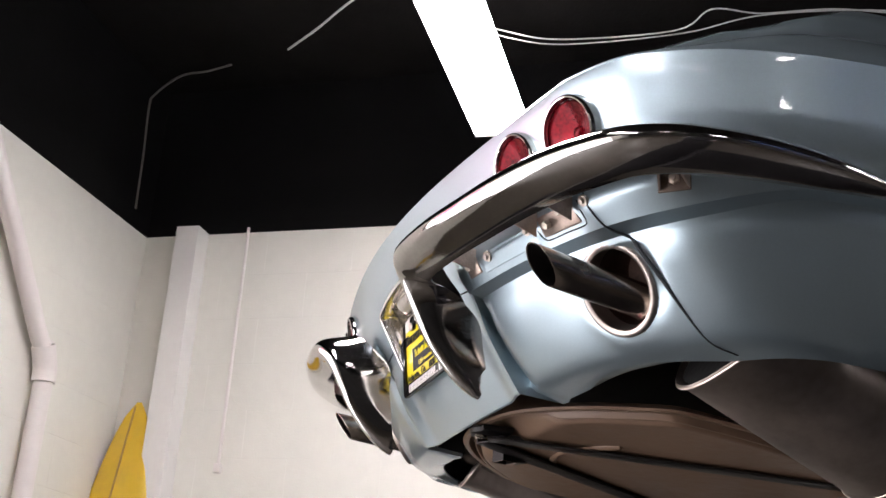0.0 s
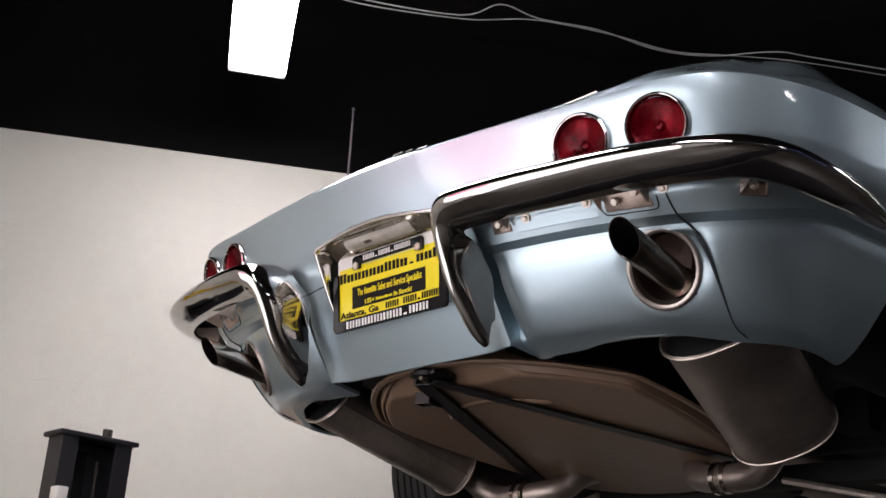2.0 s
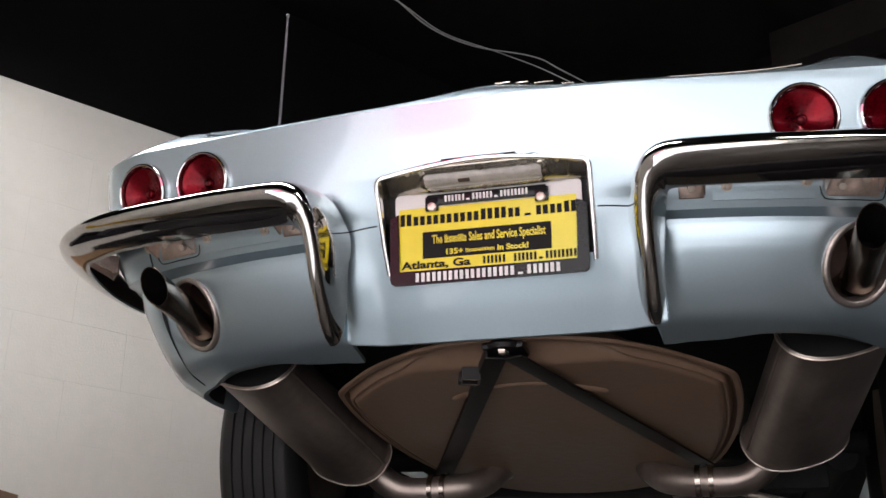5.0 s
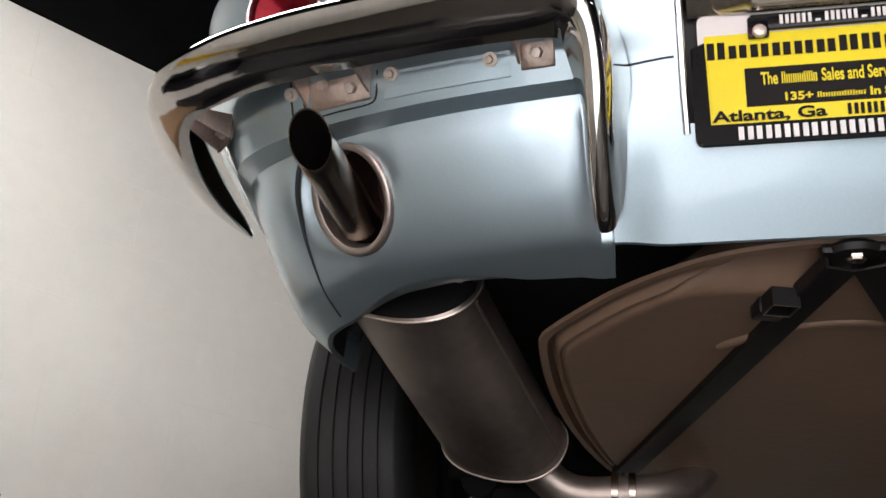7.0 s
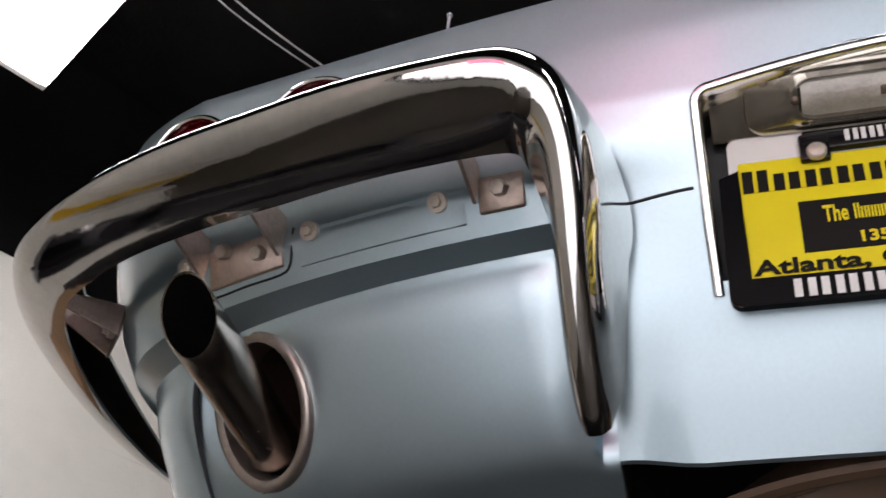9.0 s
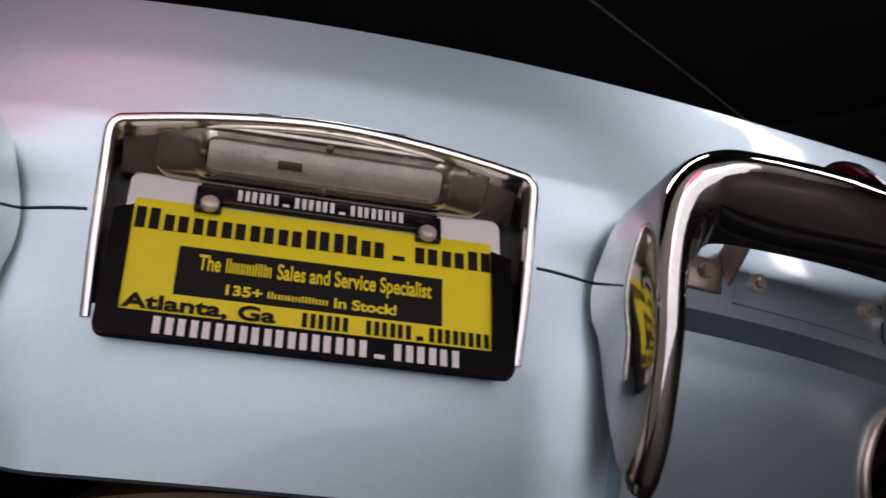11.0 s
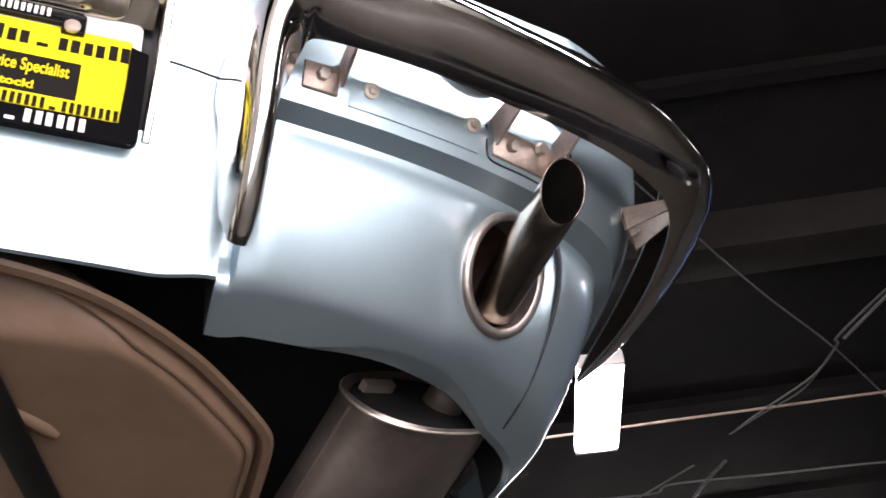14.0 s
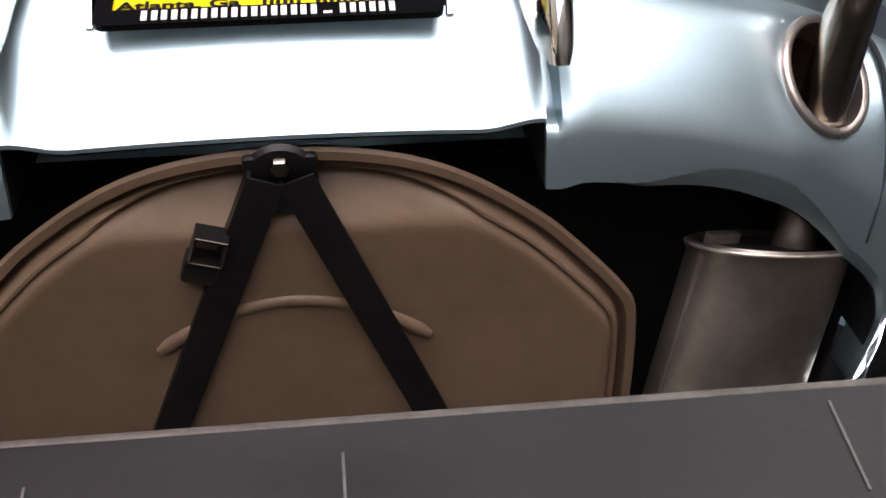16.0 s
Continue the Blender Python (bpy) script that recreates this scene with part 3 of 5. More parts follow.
# ---------------------------------------------------------------- bumpers
def bumper_half(s):
    """Chrome bumper: a short upright by the plate, a bar below the lamps, wrapped round the corner; open at the back."""
    stations = [
        # ridge point, outward direction, half width, depth
        ((0.257, 0.006, -0.092), (0, -0.45, -0.90), 0.007, 0.008),
        ((0.257, -0.010, -0.085), (0, -0.60, -0.80), 0.0125, 0.028),
        ((0.257, -0.040, -0.063), (0, -0.70, -0.71), 0.0155, 0.054),
        ((0.257, -0.084, -0.013), (0, -0.82, -0.57), 0.0175, 0.088),
        ((0.257, -0.109, 0.031), (0, -0.87, -0.49), 0.020, 0.102),
        ((0.259, -0.129, 0.068), (-0.12, -0.92, -0.38), 0.023, 0.086),
        ((0.266, -0.147, 0.097), (-0.30, -0.95, -0.15), 0.028, 0.070),
        ((0.285, -0.158, 0.111), (-0.18, -0.98, 0.02), 0.032, 0.066),
        ((0.320, -0.161, 0.113), (0.0, -1, 0.02), 0.032, 0.064),
        ((0.40, -0.150, 0.114), (0.10, -1, 0.02), 0.032, 0.064),
        ((0.50, -0.126, 0.118), (0.22, -0.97, 0.02), 0.032, 0.064),
        ((0.58, -0.105, 0.122), (0.30, -0.95, 0.02), 0.032, 0.064),
        ((0.665, -0.074, 0.126), (0.42, -0.90, 0.02), 0.032, 0.062),
        ((0.73, -0.038, 0.129), (0.62, -0.78, 0.02), 0.032, 0.060),
        ((0.778, 0.001, 0.130), (0.78, -0.6, 0.0), 0.031, 0.058),
        ((0.811, 0.060, 0.130), (0.90, -0.4, 0.0), 0.030, 0.055),
        ((0.828, 0.138, 0.128), (0.98, -0.2, 0.0), 0.028, 0.050),
        ((0.832, 0.220, 0.125), (1.0, 0.0, 0.0), 0.025, 0.042),
        ((0.826, 0.300, 0.121), (1.0, 0.1, -0.02), 0.019, 0.032),
        ((0.813, 0.362, 0.118), (1.0, 0.15, -0.05), 0.012, 0.020),
        ((0.800, 0.402, 0.116), (1.0, 0.2, -0.05), 0.003, 0.006),
    ]
    pos = spline([a[0] for a in stations], 4)
    out = spline([a[1] for a in stations], 4)
    wd = spline([(a[2], a[3], 0) for a in stations], 4)
    n = len(pos)
    frames = []
    for i in range(n):
        t = (pos[min(i + 1, n - 1)] - pos[max(i - 1, 0)]).normalized()
        o = (out[i] - t * out[i].dot(t)).normalized()
        frames.append((o, t.cross(o).normalized(), max(wd[i].x, 0.002), max(wd[i].y, 0.004)))
    ridges = [p + f[0] * 0.006 * smooth01((p.x - 0.30) / 0.16) for p, f in zip(pos, frames)]
    # inside the bend the lower wall of the bar runs into the outer wall of the upright in a tight fillet
    low = [r + f[1] * f[2] for r, f in zip(ridges, frames)]
    for i, p in enumerate(low):
        if 12 < i < 48:
            if pos[i].x > 0.2595:
                p.x = max(p.x, 0.287)
            if pos[i].z < 0.1085:
                p.z = min(p.z, 0.076)
    for _ in range(3):
        low = [low[i] if i < 12 or i > 48 else low[i] * 0.5 + (low[i - 1] + low[i + 1]) * 0.25 for i in range(n)]
    outer, inner = [], []
    K = 16
    for i in range(n):
        o, w, hw, dp = frames[i]
        ridge = ridges[i]
        lat = low[i] - ridge
        lat -= o * lat.dot(o)
        bar, turn = smooth01((i - 26) / 8), smooth01((i - 14) / 8)
        ro, ri = [], []
        for k in range(K + 1):
            a = (-1 + 2 * k / K) * math.pi / 2
            sa, ca = abs(math.sin(a)), max(math.cos(a), 0.0)
            th = min(0.004, hw * 0.4)
            if a < 0:
                q, c2 = sa ** (0.62 + 0.24 * turn), ca ** 0.88 if ca > 1e-6 else 0.0
                q *= 1 + 0.6 * (1 - c2) * (1 - smooth01((i - 20) / 10))
                side, thin = -w * hw, -w * (hw - th)
            else:
                # the bar's face slopes back and down to its lower edge
                q, c2 = sa ** (0.62 + 0.24 * turn + 0.06 * bar), ca ** 0.88 if ca > 1e-6 else 0.0
                c2 += (1 - q ** 1.5 - c2) * 0.55 * bar
                side, thin = lat, lat * (1 - th / max(lat.length, 0.006))
            back, deep = o, dp
            if a > 0:
                k2 = smooth01((i - 3) / 9) * (1 - smooth01((i - 29) / 9))
                back = (o * (1 - k2) + Vector((0, -1, 0)) * k2).normalized()
                deep = dp
            ro.append(ridge - back * deep * (1 - c2) + side * q)
            ri.append(ridge - back * (deep * (1 - c2) + th * c2) + thin * q)
        outer.append([Vector((s * p.x, p.y, p.z)) for p in ro])
        inner.append([Vector((s * p.x, p.y, p.z)) for p in ri])
    bm = bmesh.new()
    grid(bm, outer)
    # rolled lips between the shell and its back
    for k in (0, K):
        grid(bm, [[r[k] for r in outer], [r[k] for r in inner]])
    bmesh.ops.remove_doubles(bm, verts=bm.verts, dist=0.00002)
    b = part("rear_bumper", bm, CHROME, CAR, "polished chrome wraparound quarter bumper", sharp=50)
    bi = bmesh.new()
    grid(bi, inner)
    part("bumper_back", bi, CHROME_BACK, b, "dull unpolished hollow back of the bumper, browned for the floor's reflection", sharp=50)
    return b


BUMPERS = {s: bumper_half(s) for s in (-1, 1)}


def bracket_set(s):
    """Plated mounting brackets and bolts between valance and bumper."""
    b = BUMPERS[s]
    cols = [c for c in plan_columns()]

    def skin(x, z, extra=0.0):
        c = min(cols[:len(cols) - 40], key=lambda q: abs(q[0] - x))
        p = tail_point(c, z, extra)
        return Vector((s * x, p.y + (x - c[0]) * 0.2, z))

    def bolt(x, z, r, mat_, lift=0.004, washer=True):
        p = skin(x, z, -lift)
        nz = Vector((0.16 * s, -0.80, -0.56)).normalized()
        ey = (Vector((0, 0, 1)) - nz * nz.z).normalized()
        m = basis(p, ey.cross(nz), ey, nz)
        bm = bmesh.new()
        if washer:
            lathe(bm, [(0.0, -0.004), (r * 1.7, -0.004), (r * 1.7, 0.0012), (0.0, 0.0014)], m, 20)
        lathe(bm, [(r, -0.003), (r, 0.0040), (r * 0.86, 0.0054), (0.0, 0.0056)], m, 6)
        part("bolt", bm, mat_, b, sharp=25)

    def plate(x0, x1, z0, z1, extra):
        bm = bmesh.new()
        rows = []
        for e in (extra, extra + 0.004):
            rows.append([skin(x0, z0, e), skin(x1, z0, e), skin(x1, z1, e), skin(x0, z1, e)])
        a = grid(bm, rows, close_u=True)
        bm.faces.new(a[0])
        bm.faces.new(a[1])
        bmesh.ops.bevel(bm, geom=bm.edges[:], offset=0.0012, segments=1, affect="EDGES")
        return bm

    def web(x, z, xo, depth, h0, h1):
        """A gusset plate from the valance out to the hollow of the bumper."""
        p = skin(x, z, -0.003)
        q = Vector((s * xo, p.y - depth, z + 0.012))
        bm = bmesh.new()
        t = 0.003
        pts = [p + Vector((0, 0, -h0)), p + Vector((0, 0, h0)), q + Vector((0, 0, h1)), q + Vector((0, 0, -h1))]
        v = grid(bm, [[w + Vector((-t / 2, 0, 0)) for w in pts], [w + Vector((t / 2, 0, 0)) for w in pts]], close_u=True)
        bm.faces.new(v[0])
        bm.faces.new(v[1])
        return bm

    part("bracket", plate(0.303, 0.340, 0.091, 0.116, -0.004), PLATED, b, "zinc plated bumper bracket")
    part("bracket", web(0.341, 0.109, 0.346, 0.085, 0.018, 0.012), PLATED, b)
    part("bracket", plate(0.516, 0.592, 0.091, 0.118, -0.004), PLATED, b, "zinc plated bumper bracket")
    part("bracket", web(0.515, 0.110, 0.532, 0.075, 0.020, 0.012), PLATED, b)
    part("bracket", web(0.593, 0.110, 0.606, 0.075, 0.020, 0.012), PLATED, b)
    bolt(0.322, 0.1025, 0.0068, BOLT, 0.0075, False)
    bolt(0.374, 0.1045, 0.0048, BOLT, 0.003)
    bolt(0.489, 0.1085, 0.0048, BOLT, 0.003)
    bolt(0.538, 0.1015, 0.0068, BOLT, 0.0075, False)
    bolt(0.573, 0.1105, 0.0068, BOLT, 0.0075, False)
    bolt(0.616, 0.1115, 0.0048, BOLT, 0.003)
    # dark line drawn for the shaded edge of the pressed recess round the outer bracket
    edge = [skin(x, z, -0.0004) for x, z in ((0.506, 0.118), (0.508, 0.099), (0.511, 0.091), (0.520, 0.087), (0.556, 0.087), (0.590, 0.087), (0.598, 0.091), (0.601, 0.100), (0.602, 0.118))]
    part("panel_seam", tubed(spline(edge, 3), 0.0011, 6), SEAM, CAR)
    # reinforcing flange of the valance
    fl = bmesh.new()
    xs = [0.352 + 0.0105 * k for k in range(15)]
    rows = [[skin(x, z, e) for x in xs] for z, e in ((0.1125, 0.001), (0.1120, -0.0012), (0.088, -0.0012), (0.0876, 0.001))]
    grid(fl, rows)
    part("valance_flange", fl, PAINT, CAR, "painted flange riveted to the valance")
    # corner bracket to the wrapped end
    cb = bmesh.new()
    mc = basis(Vector((s * 0.741, 0.087, 0.114)), Vector((s * 0.74, -0.67, 0)), Vector((0.67, s * 0.74, 0)) if s > 0 else Vector((-0.67, 0.74, 0)), Vector((0, 0, 1)))
    box(cb, -0.019, 0, 0, 0.003, 0.044, 0.036, 0.001, mc)
    cbp = part("bracket", cb, DARK_PLATED, b, "dark corner bracket of the bumper end")
    for e in (-1, 1):
        wb = bmesh.new()
        edge = [(-0.018, e * 0.020, -0.016), (-0.018, e * 0.020, 0.017), (0.042, e * 0.009, 0.017), (0.042, e * 0.009, 0.004)]
        wv = grid(wb, [[mc @ (Vector(q) + Vector((0, t, 0))) for q in edge] for t in (-0.0012, 0.0012)], close_u=True)
        wb.faces.new(wv[0])
        wb.faces.new(wv[1])
        part("bracket_web", wb, PLATED, cbp)
    nb = bmesh.new()
    lathe(nb, [(0.0075, 0), (0.0075, 0.006), (0.005, 0.007), (0.0045, 0.012), (0.0, 0.0125)], mc @ Matrix.Translation((-0.0175, 0, -0.002)) @ Matrix.Rotation(radians(90), 4, "Y"), 6)
    part("nut", nb, BOLT, cbp)


for side in (-1, 1):
    bracket_set(side)


# ---------------------------------------------------------------- tail lamps
def tail_lamp(s, x, y, z, k, g):
    """A round lamp let into the tail: plated rim, deep moulded lens, dark bucket. (k, g): how its face turns out and down."""
    ez = Vector((s * k, -1.0, g)).normalized()
    ex = Vector((0, 0, 1)).cross(ez).normalized()
    e = new("tail_lamp", None)
    e.parent = CAR
    e.matrix_basis = basis(Vector((s * x, y, z)), ex, ez.cross(ex).normalized(), ez)
    rim = bmesh.new()
    lathe(rim, [(0.0535, -0.030), (0.0535, -0.004), (0.0532, 0.0005), (0.0520, 0.0035), (0.0500, 0.0048), (0.0482, 0.0040), (0.0472, 0.0015), (0.0466, -0.004), (0.0462, -0.012)], seg=56)
    part("rim", rim, CHROME, e, "chrome lamp rim")
    lens = bmesh.new()
    prof = [(0.0464, -0.010), (0.0458, -0.0045), (0.0440, -0.0030)]
    for n in range(14):
        r = 0.0425 - 0.0026 * n
        prof += [(r, -0.0030 - 0.0200 * (1 - r / 0.0440) ** 0.85 + (0.0003 if n % 2 else -0.0003))]
    prof += [(0.0080, -0.0200), (0.0072, -0.0165), (0.0040, -0.0150), (0.0, -0.0146)]
    lathe(lens, prof, seg=56)
    part("lens", lens, RED_LENS, e, "deep red ribbed round lens", sharp=70)
    back = bmesh.new()
    lathe(back, [(0.0, -0.028), (0.050, -0.028), (0.050, -0.010)], seg=32)
    part("backing", back, BLACK, e)


for side in (-1, 1):
    for lamp in LAMPS:
        tail_lamp(side, *lamp)


# ---------------------------------------------------------------- plate recess, lamp and dealer plate
def flat_poly(pts, z0, z1):
    bm = bmesh.new()
    a = grid(bm, [[Vector((x, y, z0)) for x, y in pts], [Vector((x, y, z1)) for x, y in pts]], close_u=True)
    bm.faces.new(a[0])
    bm.faces.new(a[1])
    return bm


def build_plate():
    # local frame: x right, y up the sloping tail, z out of the body
    up = Vector((0, -0.385, 0.923)).normalized()
    ex = Vector((1, 0, 0))
    outv = ex.cross(up).normalized()
    recess = new("plate_recess", None)
    recess.parent = CAR
    recess.matrix_basis = basis(Vector((0, 0.012, 0.022)), ex, up, outv)
    # outline of the opening: straight sides, bowed top
    top = 0.168
    line = [Vector((0.168, 0.0)), Vector((0.170, 0.05)), Vector((0.1715, 0.135))]
    for k in range(7):
        a = k / 6 * math.pi / 2
        line.append(Vector((0.1595 + 0.012 * math.cos(a), 0.145 + 0.012 * math.sin(a))))
    for k in range(1, 9):
        x = 0.1595 * (1 - k / 8)
        line.append(Vector((x, 0.157 + 0.017 * (1 - (x / 0.1595) ** 1.7))))
    line = line + [Vector((-p.x, p.y)) for p in reversed(line[:-1])]
    rim = bmesh.new()
    secs = []
    rise = []
    for p in line:
        zw = 0.022 + 0.923 * p.y
        rise.append((Vector((p.x, skin_y(p.x, zw), zw)) - Vector((0, 0.012, 0.022))).dot(outv))
    for i, p in enumerate(line):
        a, b = line[max(i - 1, 0)], line[min(i + 1, len(line) - 1)]
        t = (b - a).normalized()
        nrm = Vector((t.y, -t.x))
        if nrm.dot(p - Vector((0, 0.08))) < 0:
            nrm = -nrm
        secs.append([Vector((p.x + nrm.x * d, p.y + nrm.y * d, h + rise[i])) for d, h in ((-0.0035, -0.02), (-0.0035, 0.0025), (-0.0025, 0.0046), (-0.0010, 0.0050), (0.0028, 0.0050), (0.0040, 0.0042), (0.0048, 0.002), (0.0052, -0.008))])
    v = grid(rim, secs)
    rim.faces.new(v[0])
    rim.faces.new(v[-1])
    part("trim", rim, BRIGHT, recess, "bright chrome surround of the plate recess", sharp=70)
    wall = bmesh.new()
    rows = []
    for d in (0.004, -0.015, -0.040):
        rows.append([Vector((p.x * (1 + d * 0.6), p.y - (0.0 if d > 0 else -d * 0.35), d + (rise[i] if d > 0 else 0.0))) for i, p in enumerate(line)])
    grid(wall, rows)
    part("recess_wall", wall, BEZEL_IN, recess, "aged bright metal wall of the recess")
    back = flat_poly([(0.168, -0.02)] + [(p.x, p.y) for p in line] + [(-0.168, -0.02)], -0.046, -0.0405)
    part("recess_back", back, BLACK, recess)
    # hood under the bowed top, with the plate lamp let into it
    tilt = Matrix.Translation((0, 0.1500, -0.0150)) @ Matrix.Rotation(radians(34), 4, "X") @ Matrix.Translation((0, 0.014, 0))
    hs = bmesh.new()
    box(hs, 0, -0.014, -0.002, 0.326, 0.056, 0.004, 0.0015, tilt)
    part("lamp_shelf", hs, BEZEL_IN, recess, "aged polished hood over the plate")

    def oval(hx, hy, r, cy, z, n=7):
        pts = []
        for cx, yy, a0 in ((hx - r, cy - hy + r, -90), (hx - r, cy + hy - r, 0), (-hx + r, cy + hy - r, 90), (-hx + r, cy - hy + r, 180)):
            for k in range(n + 1):
                a = radians(a0 + 90 * k / n)
                pts.append(tilt @ Vector((cx + r * math.cos(a), yy + r * math.sin(a), z)))
        return pts

    ln = bmesh.new()
    rings = [oval(0.137, 0.0255, 0.016, -0.014, 0.000), oval(0.137, 0.0255, 0.016, -0.014, 0.0035), oval(0.135, 0.0235, 0.015, -0.014, 0.0052), oval(0.108, 0.0215, 0.014, -0.014, 0.0056),
             oval(0.104, 0.0195, 0.013, -0.014, 0.0100), oval(0.098, 0.0155, 0.011, -0.014, 0.0108), oval(0.095, 0.0135, 0.010, -0.014, 0.0070)]
    grid(ln, rings, close_u=True)
    part("lamp_frame", ln, BEZEL_IN, recess, "bright pressed frame of the plate lamp", sharp=50)
    gl = bmesh.new()
    rows = []
    for k in range(13):
        y = -0.0275 + 0.027 * k / 12
        z = 0.0070 + 0.0055 * math.sin(math.pi * k / 12) + (0.0008 if k % 2 else 0.0)
        rows.append([tilt @ Vector((-0.0955 + 0.191 * j / 8, y, z)) for j in range(9)])
    grid(gl, rows)
    part("lamp_lens", gl, CLEAR, recess, "clear ribbed plate lamp lens", sharp=60)
    part("bulb_holder", boxed(-0.030, -0.014, 0.0125, 0.020, 0.007, 0.003, 0.0012, tilt), DARK_PLATED, recess, "dark bulb holder behind the lens")
    for x, dy, h in ((-0.150, -0.002, 0.0), (-0.122, 0.002, 0.0052), (-0.100, -0.014, 0.0100), (0.0, 0.0040, 0.0100), (0.0, -0.0320, 0.0100), (0.100, -0.014, 0.0100), (0.122, 0.002, 0.0052), (0.150, -0.002, 0.0)):
        sc = bmesh.new()
        lathe(sc, [(0.0036, -0.001), (0.0034, 0.002), (0.0, 0.0032)], tilt @ Matrix.Translation((x, dy, h)), 12)
        part("screw", sc, DARK_PLATED if abs(x) < 0.11 else BOLT, recess)
    # the dealer plate in its frame
    pu = Vector((0, -0.115, 0.993)).normalized()
    po = ex.cross(pu).normalized()
    plate = thing("dealer_plate", CAR.matrix_basis @ basis(Vector((0, 0.004, 0.0)), ex, pu, po), "yellow dealer advertising plate in glossy black frame", "plate")

    def rounded(x0, y0, x1, y1, r, n=5):
        pts = []
        for cx, cy, a0 in ((x1 - r, y0 + r, -90), (x1 - r, y1 - r, 0), (x0 + r, y1 - r, 90), (x0 + r, y0 + r, 180)):
            for k in range(n + 1):
                a = radians(a0 + 90 * k / n)
                pts.append((cx + r * math.cos(a), cy + r * math.sin(a)))
        return pts

    part("backing", flat_poly(rounded(-0.153, 0.004, 0.153, 0.152, 0.008), -0.004, -0.0025), TRIM_WHITE, plate, "bare metal plate blank")
    part("card", flat_poly(rounded(-0.1465, 0.020, 0.1445, 0.127, 0.002), -0.0024, -0.0010), YELLOW, plate, "bright yellow printed card")
    fr = bmesh.new()
    outer = [p for p in rounded(-0.161, 0.0, 0.161, 0.118, 0.009) if p[1] < 0.06] + [(0.161, 0.112), (0.144, 0.118), (0.1435, 0.0205)]
    outer = [(-0.146, 0.0205), (-0.1465, 0.118), (-0.161, 0.112)] + sorted([p for p in outer if p[0] < 0 and p[1] < 0.06], key=lambda p: -p[1]) + sorted([p for p in outer if p[0] > 0 and p[1] < 0.0200], key=lambda p: p[1]) + [(0.161, 0.112), (0.144, 0.118), (0.1435, 0.0205)]
    a = grid(fr, [[Vector((x, y, h)) for x, y in outer] for h in (-0.003, 0.004)], close_u=True)
    fr.faces.new(a[0])
    fr.faces.new(a[1])
    bmesh.ops.bevel(fr, geom=[e for e in fr.edges if e.verts[0].co.z > 0 and e.verts[1].co.z > 0], offset=0.0014, segments=2, affect="EDGES")
    box(fr, 0, 0.1375, 0.001, 0.196, 0.018, 0.007, 0.0022)
    for sx in (-1, 1):
        box(fr, sx * 0.090, 0.1315, 0.0015, 0.022, 0.024, 0.007, 0.0025)
    part("frame", fr, FRAME_BLACK, plate, "glossy black licence plate frame")
    for sx in (-1, 1):
        sc = bmesh.new()
        lathe(sc, [(0.0075, 0.004), (0.0075, 0.007), (0.006, 0.0085), (0.0, 0.009)], Matrix.Translation((sx * 0.089, 0.1255, 0)), 20)
        part("screw", sc, BOLT, plate, "zinc plate screw")
    part("panel", flat_poly([(-0.107, 0.042), (0.103, 0.042), (0.103, 0.086), (-0.107, 0.086)], -0.0010, -0.0004), INK, plate, "black panel printed on the card")

    def bars(x0, x1, y0, y1, n, material, z, heights=None, fill=0.30):
        """A row of plain upright bars, two to a sign, for writing that is not lettered."""
        step = (x1 - x0) / n
        bm = bmesh.new()
        for k in range(n):
            h = (heights[k % len(heights)] if heights else 1.0)
            xa = x0 + k * step
            if h < 0.4:
                box(bm, xa + step * 0.4, y0 + (y1 - y0) * h / 2, z, step * 0.45, (y1 - y0) * h, 0.0006)
                continue
            for c in (0.02, 0.84 - fill):
                box(bm, xa + step * (c + fill / 2), y0 + (y1 - y0) * h / 2, z, step * fill, (y1 - y0) * h, 0.0006)
        part("print_bar", bm, material, plate, smooth=False)

    bars(-0.1445, 0.147, 0.0985, 0.1180, 13, INK, 0.0, (1.0, 0.76, 0.76, 0.76, 0.76, 0.76, 0.92, 0.92, 0.76, 0.2, 0.76, 0.76, 0.92), 0.34)
    bars(-0.008, 0.030, 0.0262, 0.0385, 3, INK, 0.0)
    bars(0.042, 0.143, 0.0262, 0.0385, 8, INK, 0.0, (1.0, 1.0, 1.0, 0.3, 1.0, 1.0, 1.0, 1.0))
    bars(-0.118, 0.118, 0.0030, 0.0175, 13, WHITE_INK, 0.0054, (1.0,) * 9 + (0.25, 1.0, 1.0, 1.0))
    bars(-0.068, 0.070, 0.1325, 0.1430, 12, WHITE_INK, 0.0048, (1.0, 1.0, 1.0, 0.25, 1.0, 1.0, 1.0, 0.25, 1.0, 1.0, 1.0, 1.0))
    bars(-0.070, -0.034, 0.0660, 0.0790, 8, YELLOW, 0.0001, (1.0, 0.75, 0.75, 0.75, 0.75, 0.9, 0.9, 0.75))
    bars(-0.036, 0.012, 0.0475, 0.0535, 9, YELLOW, 0.0001, (1.0, 0.75, 0.75, 0.75, 0.75, 0.9, 0.9, 0.75, 0.75))

    def words(text, x0, x1, y0, size, material, z, bold=0.0004):
        cu = bpy.data.curves.new("words", "FONT")
        cu.body = text
        cu.size = size
        cu.extrude = 0.0002
        cu.offset = bold
        tmp = bpy.data.objects.new("words", cu)
        scene.collection.objects.link(tmp)
        dg = bpy.context.evaluated_depsgraph_get()
        me = bpy.data.meshes.new_from_object(tmp.evaluated_get(dg))
        bpy.data.objects.remove(tmp)
        xs = [v.co.x for v in me.vertices]
        k = (x1 - x0) / (max(xs) - min(xs))
        lo = min(xs)
        for v in me.vertices:
            v.co = Vector((x0 + (v.co.x - lo) * k, y0 + v.co.y, z + v.co.z))
